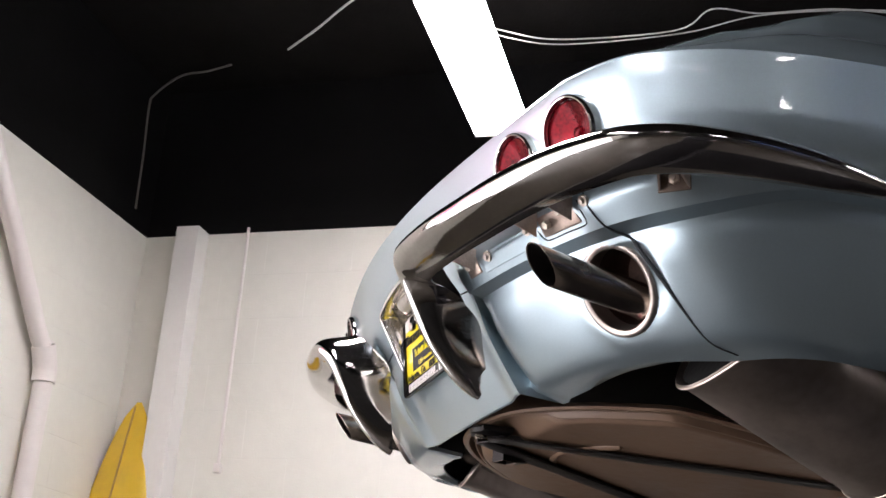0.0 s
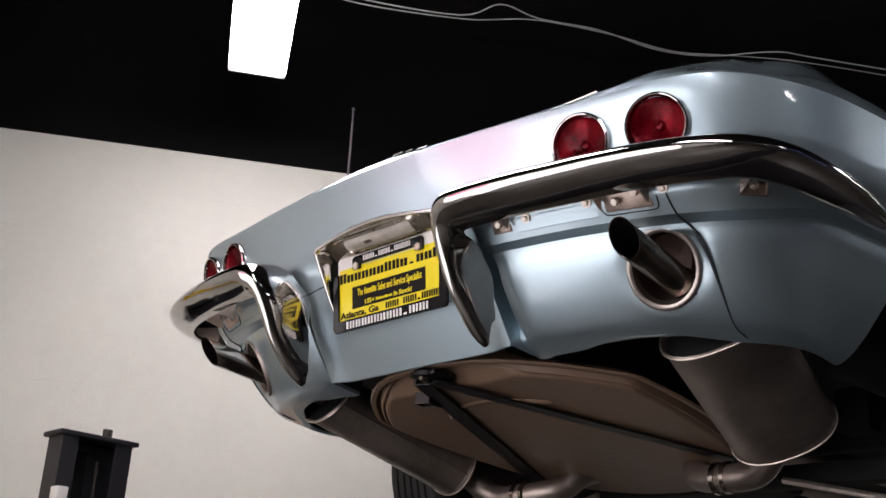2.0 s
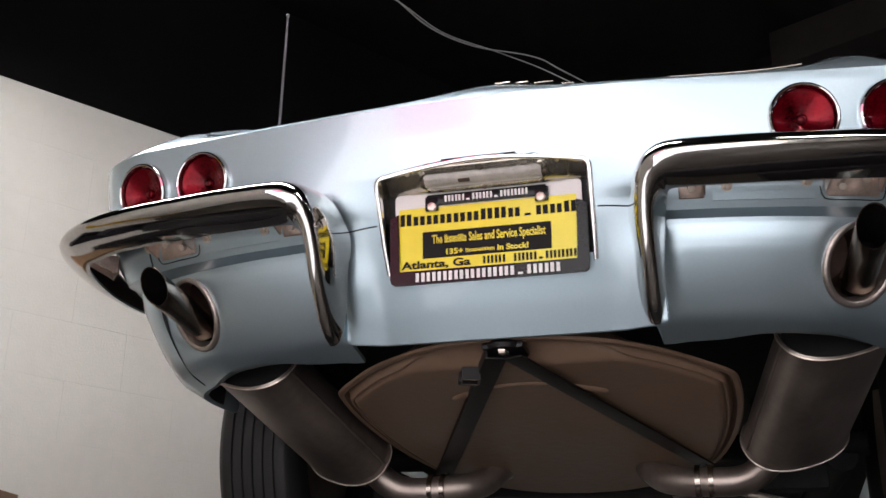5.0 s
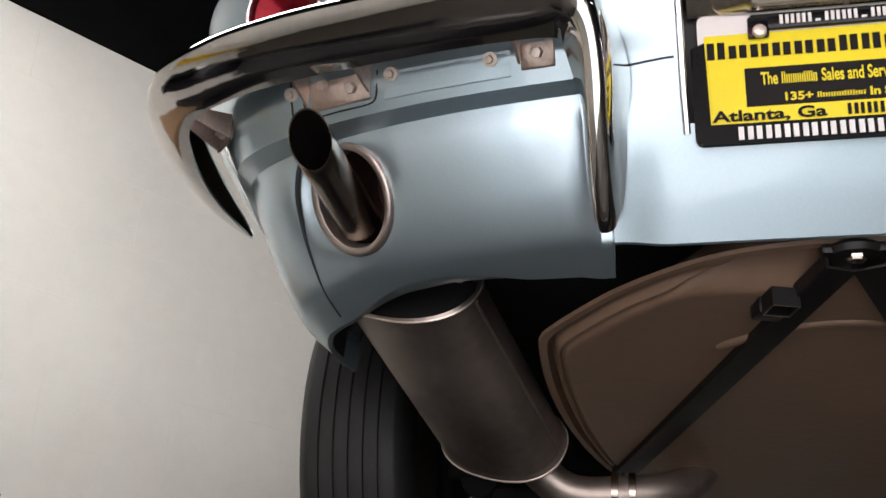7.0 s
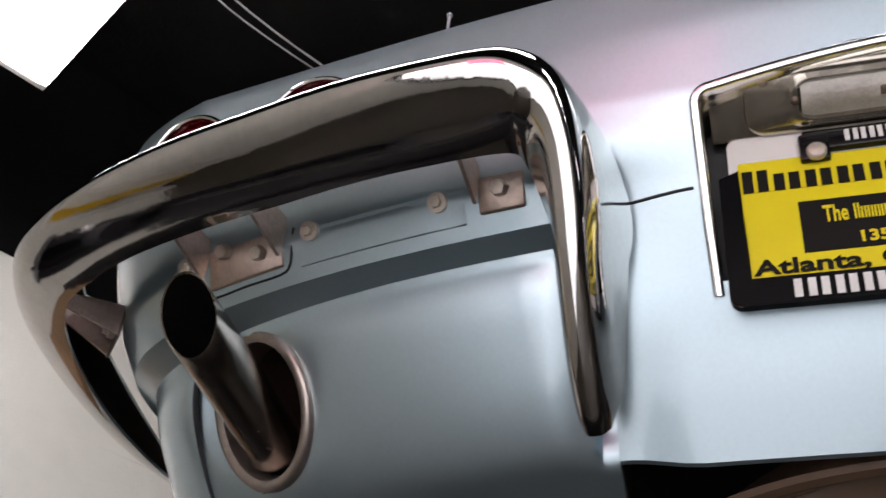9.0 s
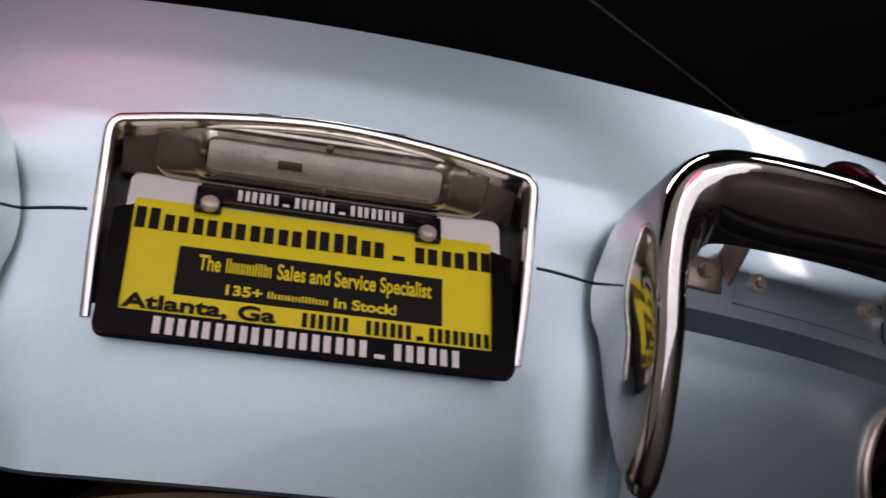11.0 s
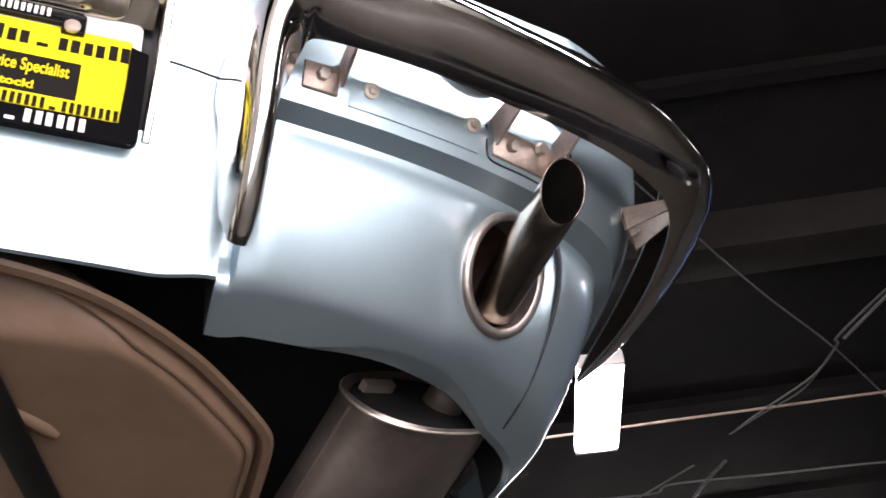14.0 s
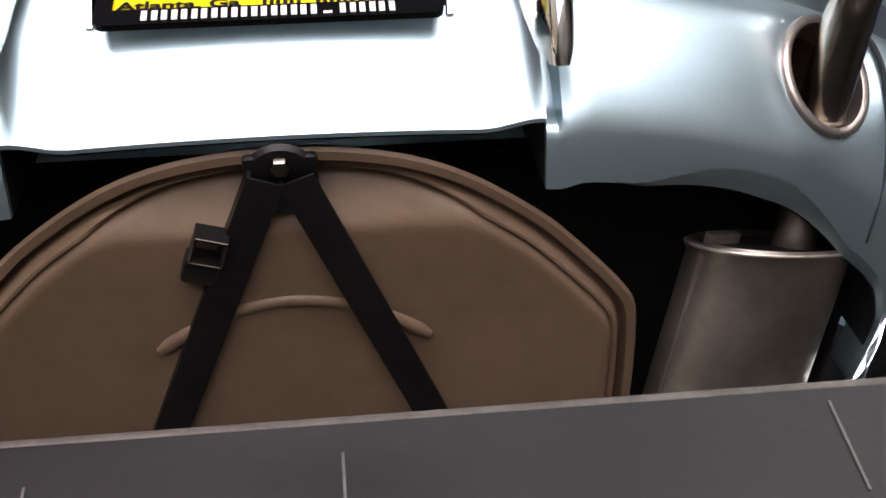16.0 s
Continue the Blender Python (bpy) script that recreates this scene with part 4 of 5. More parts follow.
        me.materials.append(material)
        ob = new("lettering", me)
        ob.parent = plate

    words("The", -0.091, -0.074, 0.0660, 0.0200, YELLOW, 0.0002)
    words("Sales and Service Specialist", -0.030, 0.094, 0.0660, 0.0200, YELLOW, 0.0002)
    words("135+", -0.068, -0.040, 0.0465, 0.0125, YELLOW, 0.0002)
    words("In Stock!", 0.016, 0.066, 0.0465, 0.0125, YELLOW, 0.0002)
    words("Atlanta, Ga", -0.143, -0.028, 0.0265, 0.0172, INK, 0.0002, 0.0005)


build_plate()


# ---------------------------------------------------------------- exhausts
def build_exhaust(s):
    def mir(v):
        return Vector((s * v.x, v.y, v.z))

    ring = bmesh.new()
    rows = []
    for k in range(48):
        a = 2 * math.pi * k / 48
        sec = []
        for d, h in ((0.0080, -0.008), (0.0080, 0.001), (0.0062, 0.0042), (0.0018, 0.0055), (-0.0025, 0.003), (-0.0035, -0.03)):
            sec.append(mir(EXH + EXH_X * (EXH_A + d) * math.cos(a) + EXH_UP * (EXH_B + d) * math.sin(a) + EXH_OUT * (h + 0.002)))
        rows.append(sec)
    grid(ring, rows, close_v=True)
    part("exhaust_bezel", ring, BEZEL, CAR, "bright oval exhaust bezel in the valance", sharp=50)
    cup = bmesh.new()
    rows = []
    for d, k in ((-0.012, 0.965), (-0.05, 0.94), (-0.08, 0.86), (-0.095, 0.7), (-0.10, 0.3), (-0.10, 0.01)):
        rows.append([mir(EXH + EXH_X * EXH_A * k * math.cos(a) + EXH_UP * EXH_B * k * math.sin(a) + EXH_OUT * d) for a in [2 * math.pi * j / 32 for j in range(32)]])
    grid(cup, rows, close_u=True)
    part("exhaust_cup", cup, CUP, CAR, "heat-stained inside of the exhaust opening")
    tip = Vector((0.573, -0.023, 0.025))
    axis = (Vector((0.558, 0.145, 0.002)) - tip).normalized()
    pipe = bmesh.new()
    a = axis.cross(Vector((0, 0, 1))).normalized()
    b = a.cross(axis).normalized()
    # slash-cut end: the cut plane leans with its upper lip further out
    def ringpts(rad, along, cut):
        out = []
        for j in range(28):
            q = 2 * math.pi * j / 28
            off = a * rad * math.cos(q) + b * rad * math.sin(q)
            lean = -0.95 * rad * math.sin(q) * cut
            out.append(mir(tip + axis * (along + lean) + off))
        return out
    R = 0.0255
    grid(pipe, [ringpts(R - 0.0016, 0.001, 1), ringpts(R - 0.0008, 0.0, 1), ringpts(R, 0.001, 1), ringpts(R, 0.05, 0.5), ringpts(R, 0.160, 0), ringpts(R + 0.0012, 0.163, 0), ringpts(R + 0.0022, 0.166, 0), ringpts(R + 0.0012, 0.169, 0), ringpts(R - 0.003, 0.169, 0)], close_u=True)
    p = part("tailpipe", pipe, STAINLESS, CAR, "slash-cut polished steel tailpipe", sharp=40)
    neck = bmesh.new()
    grid(neck, [ringpts(R - 0.003, 0.168, 0), ringpts(R - 0.004, 0.26, 0)], close_u=True)
    part("inner_pipe", neck, INSIDE, p, "near-black pipe behind the polished tip")
    bore = bmesh.new()
    v = grid(bore, [ringpts(R - 0.0016, 0.001, 1), ringpts(R - 0.0016, 0.09, 0)], close_u=True)
    bore.faces.new(v[1])
    part("bore", bore, INSIDE, p, "near-black pipe bore")
    # muffler: oval can with rolled seams
    A = Vector((0.529, 0.294, -0.026)) + (Vector((0, -0.010, 0.003)) if s < 0 else Vector((0, 0, 0)))
    B = Vector((0.452, 0.633, -0.138))
    ax = (B - A).normalized()
    ex = Vector((1, 0.36, 0.34))
    ex = (ex - ax * ex.dot(ax)).normalized()
    ez = ex.cross(ax).normalized()
    L = (B - A).length
    slant = 0.25      # the rear end is cut at a slant
    can = bmesh.new()
    rows = []
    for d, k in ((0.008, 0.93), (0.001, 0.965), (-0.003, 1.0), (0.0, 1.035), (0.006, 1.035), (0.010, 1.0), (0.014, 0.995), (L * 0.5, 1.0), (L - 0.014, 0.995), (L - 0.010, 1.0), (L - 0.006, 1.035), (L, 1.035), (L + 0.004, 1.0), (L - 0.004, 0.93), (L - 0.02, 0.86), (L - 0.02, 0.02)):
        cut = slant if d < 0.1 else 0.0
        rows.append([mir(A + ax * (d + cut * 0.066 * k * math.copysign(abs(math.sin(q)) ** 0.8, math.sin(q))) + ex * 0.102 * k * math.copysign(abs(math.cos(q)) ** 0.85, math.cos(q)) + ez * 0.066 * k * math.copysign(abs(math.sin(q)) ** 0.88, math.sin(q))) for q in [2 * math.pi * j / 48 for j in range(48)]])
    grid(can, rows, close_u=True)
    m = part("muffler", can, MUFFLER, CAR, "oval steel muffler with rolled end seams", sharp=45)
    # end plate coloured black for the valance's shade inside the rim
    plate = bmesh.new()
    lathe(plate, [(0.0, 0.0), (0.93, 0.0), (0.93, 0.004), (0.0, 0.004)], basis(mir(A + ax * 0.005), mir(ex) * 0.102, mir(ez + ax * slant) * 0.066, mir(ax)), 40)
    part("end_plate", plate, UNDER, m, "recessed end plate, blackened for the shade under the valance")
    seam = [mir(A + ax * (0.01 + (L - 0.02) * k / 6) - ex * 0.1023) for k in range(7)]
    part("side_seam", tubed(seam, 0.0032, 8), MUFFLER, m, "folded seam along the muffler")
    tab = bmesh.new()
    box(tab, 0, 0, 0, 0.044, 0.014, 0.012, 0.002, basis(mir(A - ax * 0.001 - ex * 0.046 + (ez + ax * slant) * 0.030), mir(ex), mir(ax), mir(ez)))
    part("hanger_tab", tab, BOLT, m, "bright welded hanger tab")
    stub = tubed(spline([mir(A + ax * 0.03 + ex * 0.035), mir(A - ax * 0.02 + ex * 0.035), mir(A - ax * 0.05 + ex * 0.045 + Vector((0, 0, 0.02))), mir(Vector((0.553, 0.20, -0.03)))], 5), 0.024, 18)
    part("outlet_pipe", stub, MUFFLER, m, "outlet pipe of the muffler")
    for d in (0.002, L - 0.002):
        rim = [mir(A + ax * (d + (slant if d < 0.1 else 0.0) * 0.068 * math.copysign(abs(math.sin(q)) ** 0.88, math.sin(q))) + ex * 0.105 * math.copysign(abs(math.cos(q)) ** 0.85, math.cos(q)) + ez * 0.0682 * math.copysign(abs(math.sin(q)) ** 0.88, math.sin(q))) for q in [2 * math.pi * j / 48 for j in range(49)]]
        part("rolled_seam", tubed(rim, 0.0021, 8, caps=False), BOLT, m, "bright rolled seam of the muffler")
    inlet = tubed(spline([mir(B - ax * 0.03 - ex * 0.02), mir(B + ax * 0.035 - ex * 0.025), mir(Vector((0.36, 0.690, -0.205))), mir(Vector((0.27, 0.700, -0.208))), mir(Vector((0.19, 0.74, -0.19))), mir(Vector((0.15, 0.86, -0.13))), mir(Vector((0.14, 1.5, -0.04))), mir(Vector((0.14, 3.4, -0.02)))], 6), 0.029, 20)
    part("exhaust_pipe", inlet, MUFFLER, CAR, "steel exhaust pipe running to the front")
    for q in (Vector((0.288, 0.699, -0.208)), Vector((0.262, 0.701, -0.208))):
        c = bmesh.new()
        lathe(c, [(0.030, -0.006), (0.0335, -0.005), (0.0335, 0.005), (0.030, 0.006)], basis(mir(q), Vector((0, 1, 0)), Vector((0, 0, 1)), Vector((1, 0, 0))), 24)
        part("clamp", c, STAINLESS, CAR, "steel exhaust clamp")


for side in (-1, 1):
    build_exhaust(side)


# ---------------------------------------------------------------- underside: tub, straps, frame
def tub_z(y):
    return -0.072 - 0.115 * (y - 0.1) + 0.75 * max(0.0, 0.178 - y)


def build_underside():
    half = [(0.0, 0.098), (0.05, 0.099), (0.106, 0.108), (0.15, 0.122), (0.19, 0.142), (0.235, 0.172), (0.272, 0.202), (0.32, 0.252), (0.347, 0.284), (0.359, 0.306), (0.364, 0.34), (0.367, 0.42), (0.362, 0.52), (0.345, 0.64), (0.31, 0.77), (0.26, 0.865), (0.19, 0.93), (0.10, 0.975), (0.0, 0.99)]
    hs = spline([(x, y, 0) for x, y in half], 3)
    loop = [Vector((p.x, p.y)) for p in hs] + [Vector((-p.x, p.y)) for p in reversed(hs[1:-1])]
    cen = Vector((0, 0.50))
    bm = bmesh.new()
    rows = []
    # rim flange, groove, bead, pan
    for inset, dz in ((0.03, 0.02), (0.004, 0.006), (0.0, 0.004), (0.003, 0.0), (0.012, 0.0), (0.0135, 0.008), (0.018, 0.014), (0.0205, 0.012), (0.023, -0.002), (0.026, -0.008), (0.029, -0.0085), (0.032, -0.005), (0.036, -0.0105), (0.040, -0.0125), (0.046, -0.0125), (0.052, -0.0125), (0.058, -0.0125), (0.064, -0.0125), (0.070, -0.0125), (0.076, -0.0125), (0.082, -0.0125), (0.088, -0.0125), (0.10, -0.0125), (0.12, -0.0125), (0.16, -0.0125), (0.22, -0.0125), (0.28, -0.0125), (0.34, -0.0125)):
        r = []
        for p in loop:
            d = (cen - p)
            L = d.length
            q = p + d / L * min(inset * (1.0 if inset < 0.09 else 1.0), L * 0.97)
            flat = smooth01((inset - 0.018) / 0.016)
            z = tub_z(q.y) * flat + (-0.072 - 0.115 * (q.y - 0.1)) * (1 - flat)
            r.append(Vector((q.x, q.y, z + dz)))
        rows.append(r)
    v = grid(bm, rows, close_u=True)
    bm.faces.new(v[-1])
    tub = part("spare_wheel_tub", bm, TUB, CAR, "brown moulded spare wheel tub with stained bottom", sharp=30)
    # pressed smile-shaped bead
    arc = []
    for k in range(25):
        t = -1 + 2 * k / 24
        x = 0.138 * t
        y = 0.262 + 0.055 * t * t * (1.0 if abs(t) < 2 else 0)
        arc.append(Vector((x, y, tub_z(y) - 0.0118)))
    part("pressed_bead", tubed(arc, [(0.0066 + 0.0030 * (abs(k - 12) / 12) ** 3) * (1 if 0 < k < 24 else 0.6) for k in range(25)], 12, squash=(1, 0.8)), TUB, tub)
    # carrier straps from the latch forward
    latch = Vector((0.0, 0.104, -0.070))
    for s in (-1, 1):
        end = Vector((s * 0.272, 0.765, -0.140))
        d = (end - latch).normalized()
        w = d.cross(Vector((0, 0, 1))).normalized()
        n = w.cross(d).normalized()
        st = bmesh.new()
        m = basis((latch + end) / 2 + Vector((s * 0.01, 0, -0.026)), w, d, n)
        box(st, 0, 0, 0, 0.036, (end - latch).length - 0.02, 0.004, 0.0015, m)
        box(st, -0.016, 0, 0.008, 0.004, (end - latch).length - 0.02, 0.016, 0.0, m)
        part("carrier_strap", st, BLACK, CAR, "black steel strap under the spare wheel tub")
        sb = bmesh.new()
        lathe(sb, [(0.009, 0), (0.009, 0.006), (0.0, 0.008)], basis(end + Vector((0, -0.02, -0.022)), Vector((1, 0, 0)), Vector((0, -1, 0)), Vector((0, 0, -1))), 6)
        part("bolt", sb, BLACK, CAR)
    lt = bmesh.new()
    box(lt, 0, 0.126, -0.080, 0.070, 0.060, 0.012, 0.005)
    lathe(lt, [(0.0, 0.004), (0.030, 0.004), (0.034, 0.009), (0.031, 0.016), (0.020, 0.019), (0.0, 0.019)], basis(Vector((0, 0.118, -0.070)), Vector((1, 0, 0)), Vector((0, -1, 0)), Vector((0, 0, -1))), 24)
    lat = part("latch_plate", lt, BLACK, CAR, "black spare wheel latch plate")
    hb = bmesh.new()
    lathe(hb, [(0.011, 0), (0.011, 0.008), (0.009, 0.011), (0.0, 0.012)], basis(Vector((0, 0.104, -0.083)), Vector((1, 0, 0)), Vector((0, -1, 0)), Vector((0, 0, -1))), 6)
    part("latch_bolt", hb, STAINLESS, lat, "bare steel hexagon bolt")
    dr = bmesh.new()
    lathe(dr, [(0.017, 0), (0.017, 0.004), (0.0, 0.006)], basis(Vector((0, 0.142, -0.0855)), Vector((1, 0, 0)), Vector((0, -1, 0)), Vector((0, 0, -1))), 20)
    part("latch_disc", dr, LIFT_BLACK, lat)
    # small open box bracket on one strap
    bx = bmesh.new()
    mb = basis(Vector((-0.073, 0.180, -0.098)), Vector((0.93, 0.30, 0)).normalized(), Vector((-0.30, 0.93, 0)).normalized(), Vector((0, 0, 1)))
    for cx, cy, sx, sy in ((0, -0.015, 0.032, 0.003), (0, 0.015, 0.032, 0.003), (-0.0145, 0, 0.003, 0.030), (0.0145, 0, 0.003, 0.030)):
        box(bx, cx, cy, -0.008, sx, sy, 0.022, 0.0, mb)
    box(bx, -0.002, 0.030, -0.006, 0.034, 0.030, 0.02, 0.004, mb)
    bxo = part("box_bracket", bx, BLACK, CAR, "small black open box bracket")
    # thin paler line round the open mouth of the box
    mouth = [mb @ Vector((x, y, -0.0192)) for x, y in ((-0.0155, -0.0155), (0.0155, -0.0155), (0.0155, 0.0155), (-0.0155, 0.0155), (-0.0155, -0.0155))]
    part("worn_edge", tubed(mouth, 0.0007, 6), DARK_PLATED, bxo, "thin paler edge round the bracket's mouth")
    # dark floor of the tail over tub and mufflers, frame rails
    fl = bmesh.new()
    box(fl, 0, 2.25, 0.09, 1.42, 4.05, 0.02)
    part("underbody", fl, UNDER, CAR, "black undercoated floor of the tail")
    for s in (-1, 1):
        part("frame_rail", boxed(s * 0.41, 1.70, -0.02, 0.08, 1.4, 0.10, 0.008), UNDER, CAR)
        part("inner_wing", boxed(s * 0.575, 0.90, 0.05, 0.03, 0.60, 0.2, 0.01), UNDER, CAR)
        part("trailing_arm", tubed([(s * 0.56, 1.05, -0.10), (s * 0.50, 1.9, -0.10)], 0.035, 12), UNDER, CAR)
        part("half_shaft", tubed([(s * 0.12, 1.12, -0.06), (s * 0.62, 1.06, -0.07)], 0.03, 12), UNDER, CAR)
    part("leaf_spring", boxed(0, 1.02, -0.155, 1.05, 0.06, 0.05, 0.01), UNDER, CAR)
    part("differential", boxed(0, 1.18, -0.05, 0.26, 0.30, 0.22, 0.06), UNDER, CAR)
    for s in (-1, 1):
        rod = tubed([(s * 0.50, 0.98, -0.225), (s * 0.26, 0.96, -0.17)], 0.008, 8)
        part("spring_link", rod, BOLT, CAR)


build_underside()


# ---------------------------------------------------------------- wheels
def wheel(x, y, z):
    w = new("wheel", None)
    w.parent = CAR
    w.matrix_basis = basis(Vector((x, y, z)), Vector((0, 1, 0)), Vector((0, 0, 1)), Vector((1, 0, 0)))
    t = bmesh.new()
    prof = [(0.19, -0.075), (0.24, -0.095), (0.29, -0.098), (0.318, -0.090), (0.331, -0.078)]
    for k in range(6):
        c = -0.064 + 0.0256 * k
        prof += [(0.3335, c - 0.0095), (0.3335, c + 0.0095), (0.327, c + 0.0105), (0.327, c + 0.015)] if k < 5 else [(0.3335, c - 0.0095), (0.3335, c + 0.0095)]
    prof += [(0.331, 0.078), (0.318, 0.090), (0.29, 0.098), (0.24, 0.095), (0.19, 0.075)]
    lathe(t, prof, seg=96)
    part("tyre", t, RUBBER, w, "black grooved tyre", sharp=30)
    r = bmesh.new()
    lathe(r, [(0.19, -0.075), (0.18, -0.06), (0.17, 0.0), (0.16, 0.05), (0.07, 0.06), (0.0, 0.06)], seg=48)
    part("rim", r, MUFFLER, w, "steel wheel rim")


for s in (-1, 1):
    wheel(s * 0.728, 1.07, -0.062)
    wheel(s * 0.72, 3.6, -0.062)

# aerial on the rear fender
aer = part("aerial", tubed([(-0.497, 0.258, 0.26), (-0.495, 0.256, 0.46)], 0.0042, 10), AERIAL, CAR, "slim chrome telescopic aerial")
part("mast", tubed([(-0.495, 0.256, 0.46), (-0.492, 0.251, 0.675), (-0.492, 0.250, 0.677)], 0.0028, 8), AERIAL, aer)
tipb = bmesh.new()
bmesh.ops.create_uvsphere(tipb, u_segments=12, v_segments=8, radius=0.0042, matrix=Matrix.Translation((-0.491, 0.249, 0.712)))
tube(tipb, [(-0.492, 0.251, 0.675), (-0.491, 0.249, 0.712)], 0.0022, 8)
part("mast_tip", tipb, AERIAL, aer)

# emblem pieces and a thin bright strip on the deck edge
def deck_z(x, y):
    a = y - crease_y(x)
    h = 0.085 + 0.075 * math.exp(-((abs(x) - 0.58) / 0.10) ** 2) + 0.075 * math.exp(-(x / 0.14) ** 2)
    return crease_z(x) + h * (1 - math.exp(-a / 0.17)) + 0.004


strip = [Vector((x, crease_y(x) + 0.042, deck_z(x, crease_y(x) + 0.042) + 0.004)) for x in [0.30 + 0.02 * k for k in range(11)]]
part("deck_strip", tubed(strip, 0.0018, 8), STAINLESS, CAR, "thin bright strip on the deck edge")
for x0, x1 in ((0.02, 0.045), (0.055, 0.075), (0.085, 0.115), (0.13, 0.15)):
    letters = [Vector((x0 + (x1 - x0) * k / 5, crease_y(x0) + 0.06, deck_z(x0, crease_y(x0) + 0.06) + 0.002)) for k in range(6)]
    part("deck_emblem", tubed(letters, 0.0011, 6), STAINLESS, CAR, "chrome emblem piece on the deck")


# ---------------------------------------------------------------- the lift
def build_lift():
    lift = thing("car_lift", Matrix.Translation((0, 0, 0)), "dark painted four-post car lift holding the car", "car lift")
    top = CAR_Z - 0.462
    bm = boxed(0.16, 0.115, top - 0.10, 2.62, 0.19, 0.20, 0.006)
    beam = part("cross_beam", bm, LIFT, lift, "scuffed dark grey rear cross beam")
    ed = boxed(0.16, 0.024, top - 0.0015, 2.58, 0.008, 0.006, 0.001)
    part("worn_edge", ed, WORN, beam, "edge with paint worn to bare steel")
    for x in (-0.33, -0.145, 0.045, 0.36):
        part("scratch", boxed(x, 0.0192, top - 0.05 - 0.02 * rnd.random(), 0.0018, 0.0012, 0.05 + 0.04 * rnd.random()), SCUFF, beam)
    part("cross_beam", boxed(0.16, 3.9, top - 0.10, 2.62, 0.19, 0.20, 0.006), LIFT, lift)
    for s in (-1, 1):
        part("runway", boxed(s * 0.73, 2.19, top + 0.033, 0.46, 3.98, 0.065, 0.006), LIFT, lift, "dark steel runway under the tyres")
    for s in (-1, 1):
        for y in (0.085, 3.9):
            x = -1.283 if s < 0 else 1.52
            h = CAR_Z - 0.088
            post = new("post", None)
            post.parent = lift
            post.matrix_basis = Matrix.Translation((x, y, 0)) @ Matrix.Rotation(0 if s < 0 else math.pi, 4, "Z")
            # folded channel, open towards the car
            prof = [(-0.036, -0.1), (0.046, -0.1), (0.046, -0.055), (0.036, -0.055), (0.036, -0.088), (-0.024, -0.088), (-0.024, 0.088), (0.036, 0.088), (0.036, 0.055), (0.046, 0.055), (0.046, 0.1), (-0.036, 0.1)]
            part("column", flat_poly(prof, 0.0, h), LIFT_BLACK, post, "black steel channel column")
            part("cap", boxed(0.005, 0, h + 0.005, 0.105, 0.225, 0.012, 0.002), LIFT_BLACK, post)
            b = bmesh.new()
            lathe(b, [(0.013, 0), (0.013, 0.03), (0.0, 0.031)], Matrix.Translation((0.0, 0.045, h + 0.01)), 16)
            part("cap_bolt", b, WORN, post, "bare steel stud on the cap")
            part("ladder", boxed(-0.018, -0.02, h / 2, 0.008, 0.05, h - 0.05, 0.001), LIFT, post)
            part("cable", tubed([(0.0, 0.03, 0.3), (0.0, 0.03, h - 0.05)], 0.005, 8), WORN, post)
            part("base", boxed(0, 0, 0.006, 0.3, 0.34, 0.012, 0.003), LIFT_BLACK, post)
            d = bmesh.new()
            lathe(d, [(0.0, -0.05), (0.058, -0.05), (0.062, -0.045), (0.062, 0.045), (0.058, 0.05), (0.0, 0.05)], basis(Vector((0.10, -0.03, h - 0.225)), Vector((0, 1, 0)), Vector((0, 0, 1)), Vector((1, 0, 0))), 32)
            part("sheave_cover", d, LIFT_BLACK, post, "round black sheave cover")
            part("stop_block", boxed(0.065, -0.095, h - 0.155, 0.04, 0.03, 0.035, 0.003), TRIM_WHITE, post, "white plastic stop block")


build_lift()


# ---------------------------------------------------------------- things along the walls
def conduit():
    p = thing("wall_conduit", ROOM @ Matrix.Translation((0.0, 0.511, 0)), "thin white painted conduit on the block wall", "conduit")
    part("tube", tubed([(0.008, 0, CAR_Z + 0.30), (0.008, 0, PAINT_TOP + 0.02)], 0.007, 10), PVC, p)
    part("box", boxed(0.012, 0, CAR_Z + 0.30, 0.024, 0.03, 0.04, 0.004), PVC, p, "small painted junction box")


conduit()
pil = solo("wall_post", boxed(0.0525, 0.261, (PAINT_TOP + 0.002) / 2, 0.105, 0.109, PAINT_TOP + 0.002, 0.003), TRIM_WHITE, "white painted flat post against the wall", "post")
pil.matrix_basis = ROOM


def drain_pipe():
    p = thing("drain_pipe", ROOM, "white painted plastic pipe with a coupling on the wall", "pipe")
    zz = CAR_Z
    part("tube", tubed([(0.625, 0.05, 0.0), (0.640, 0.05, zz + 0.53)], 0.036, 20), PVC, p)
    part("tube", tubed(spline([(0.675, 0.05, zz + 0.62), (0.745, 0.05, zz + 0.69), (0.958, 0.05, zz + 0.95), (1.10, 0.05, zz + 1.12), (1.32, 0.05, zz + 1.40)], 4), 0.034, 20), PVC, p)
    part("coupling", tubed(spline([(0.640, 0.05, zz + 0.50), (0.645, 0.05, zz + 0.56), (0.682, 0.05, zz + 0.635)], 4), 0.045, 20), PVC, p, "thicker pipe coupling")
    part("wall_clip", boxed(0.60, 0.02, zz + 0.67, 0.03, 0.02, 0.02, 0.003), PVC, p)


drain_pipe()


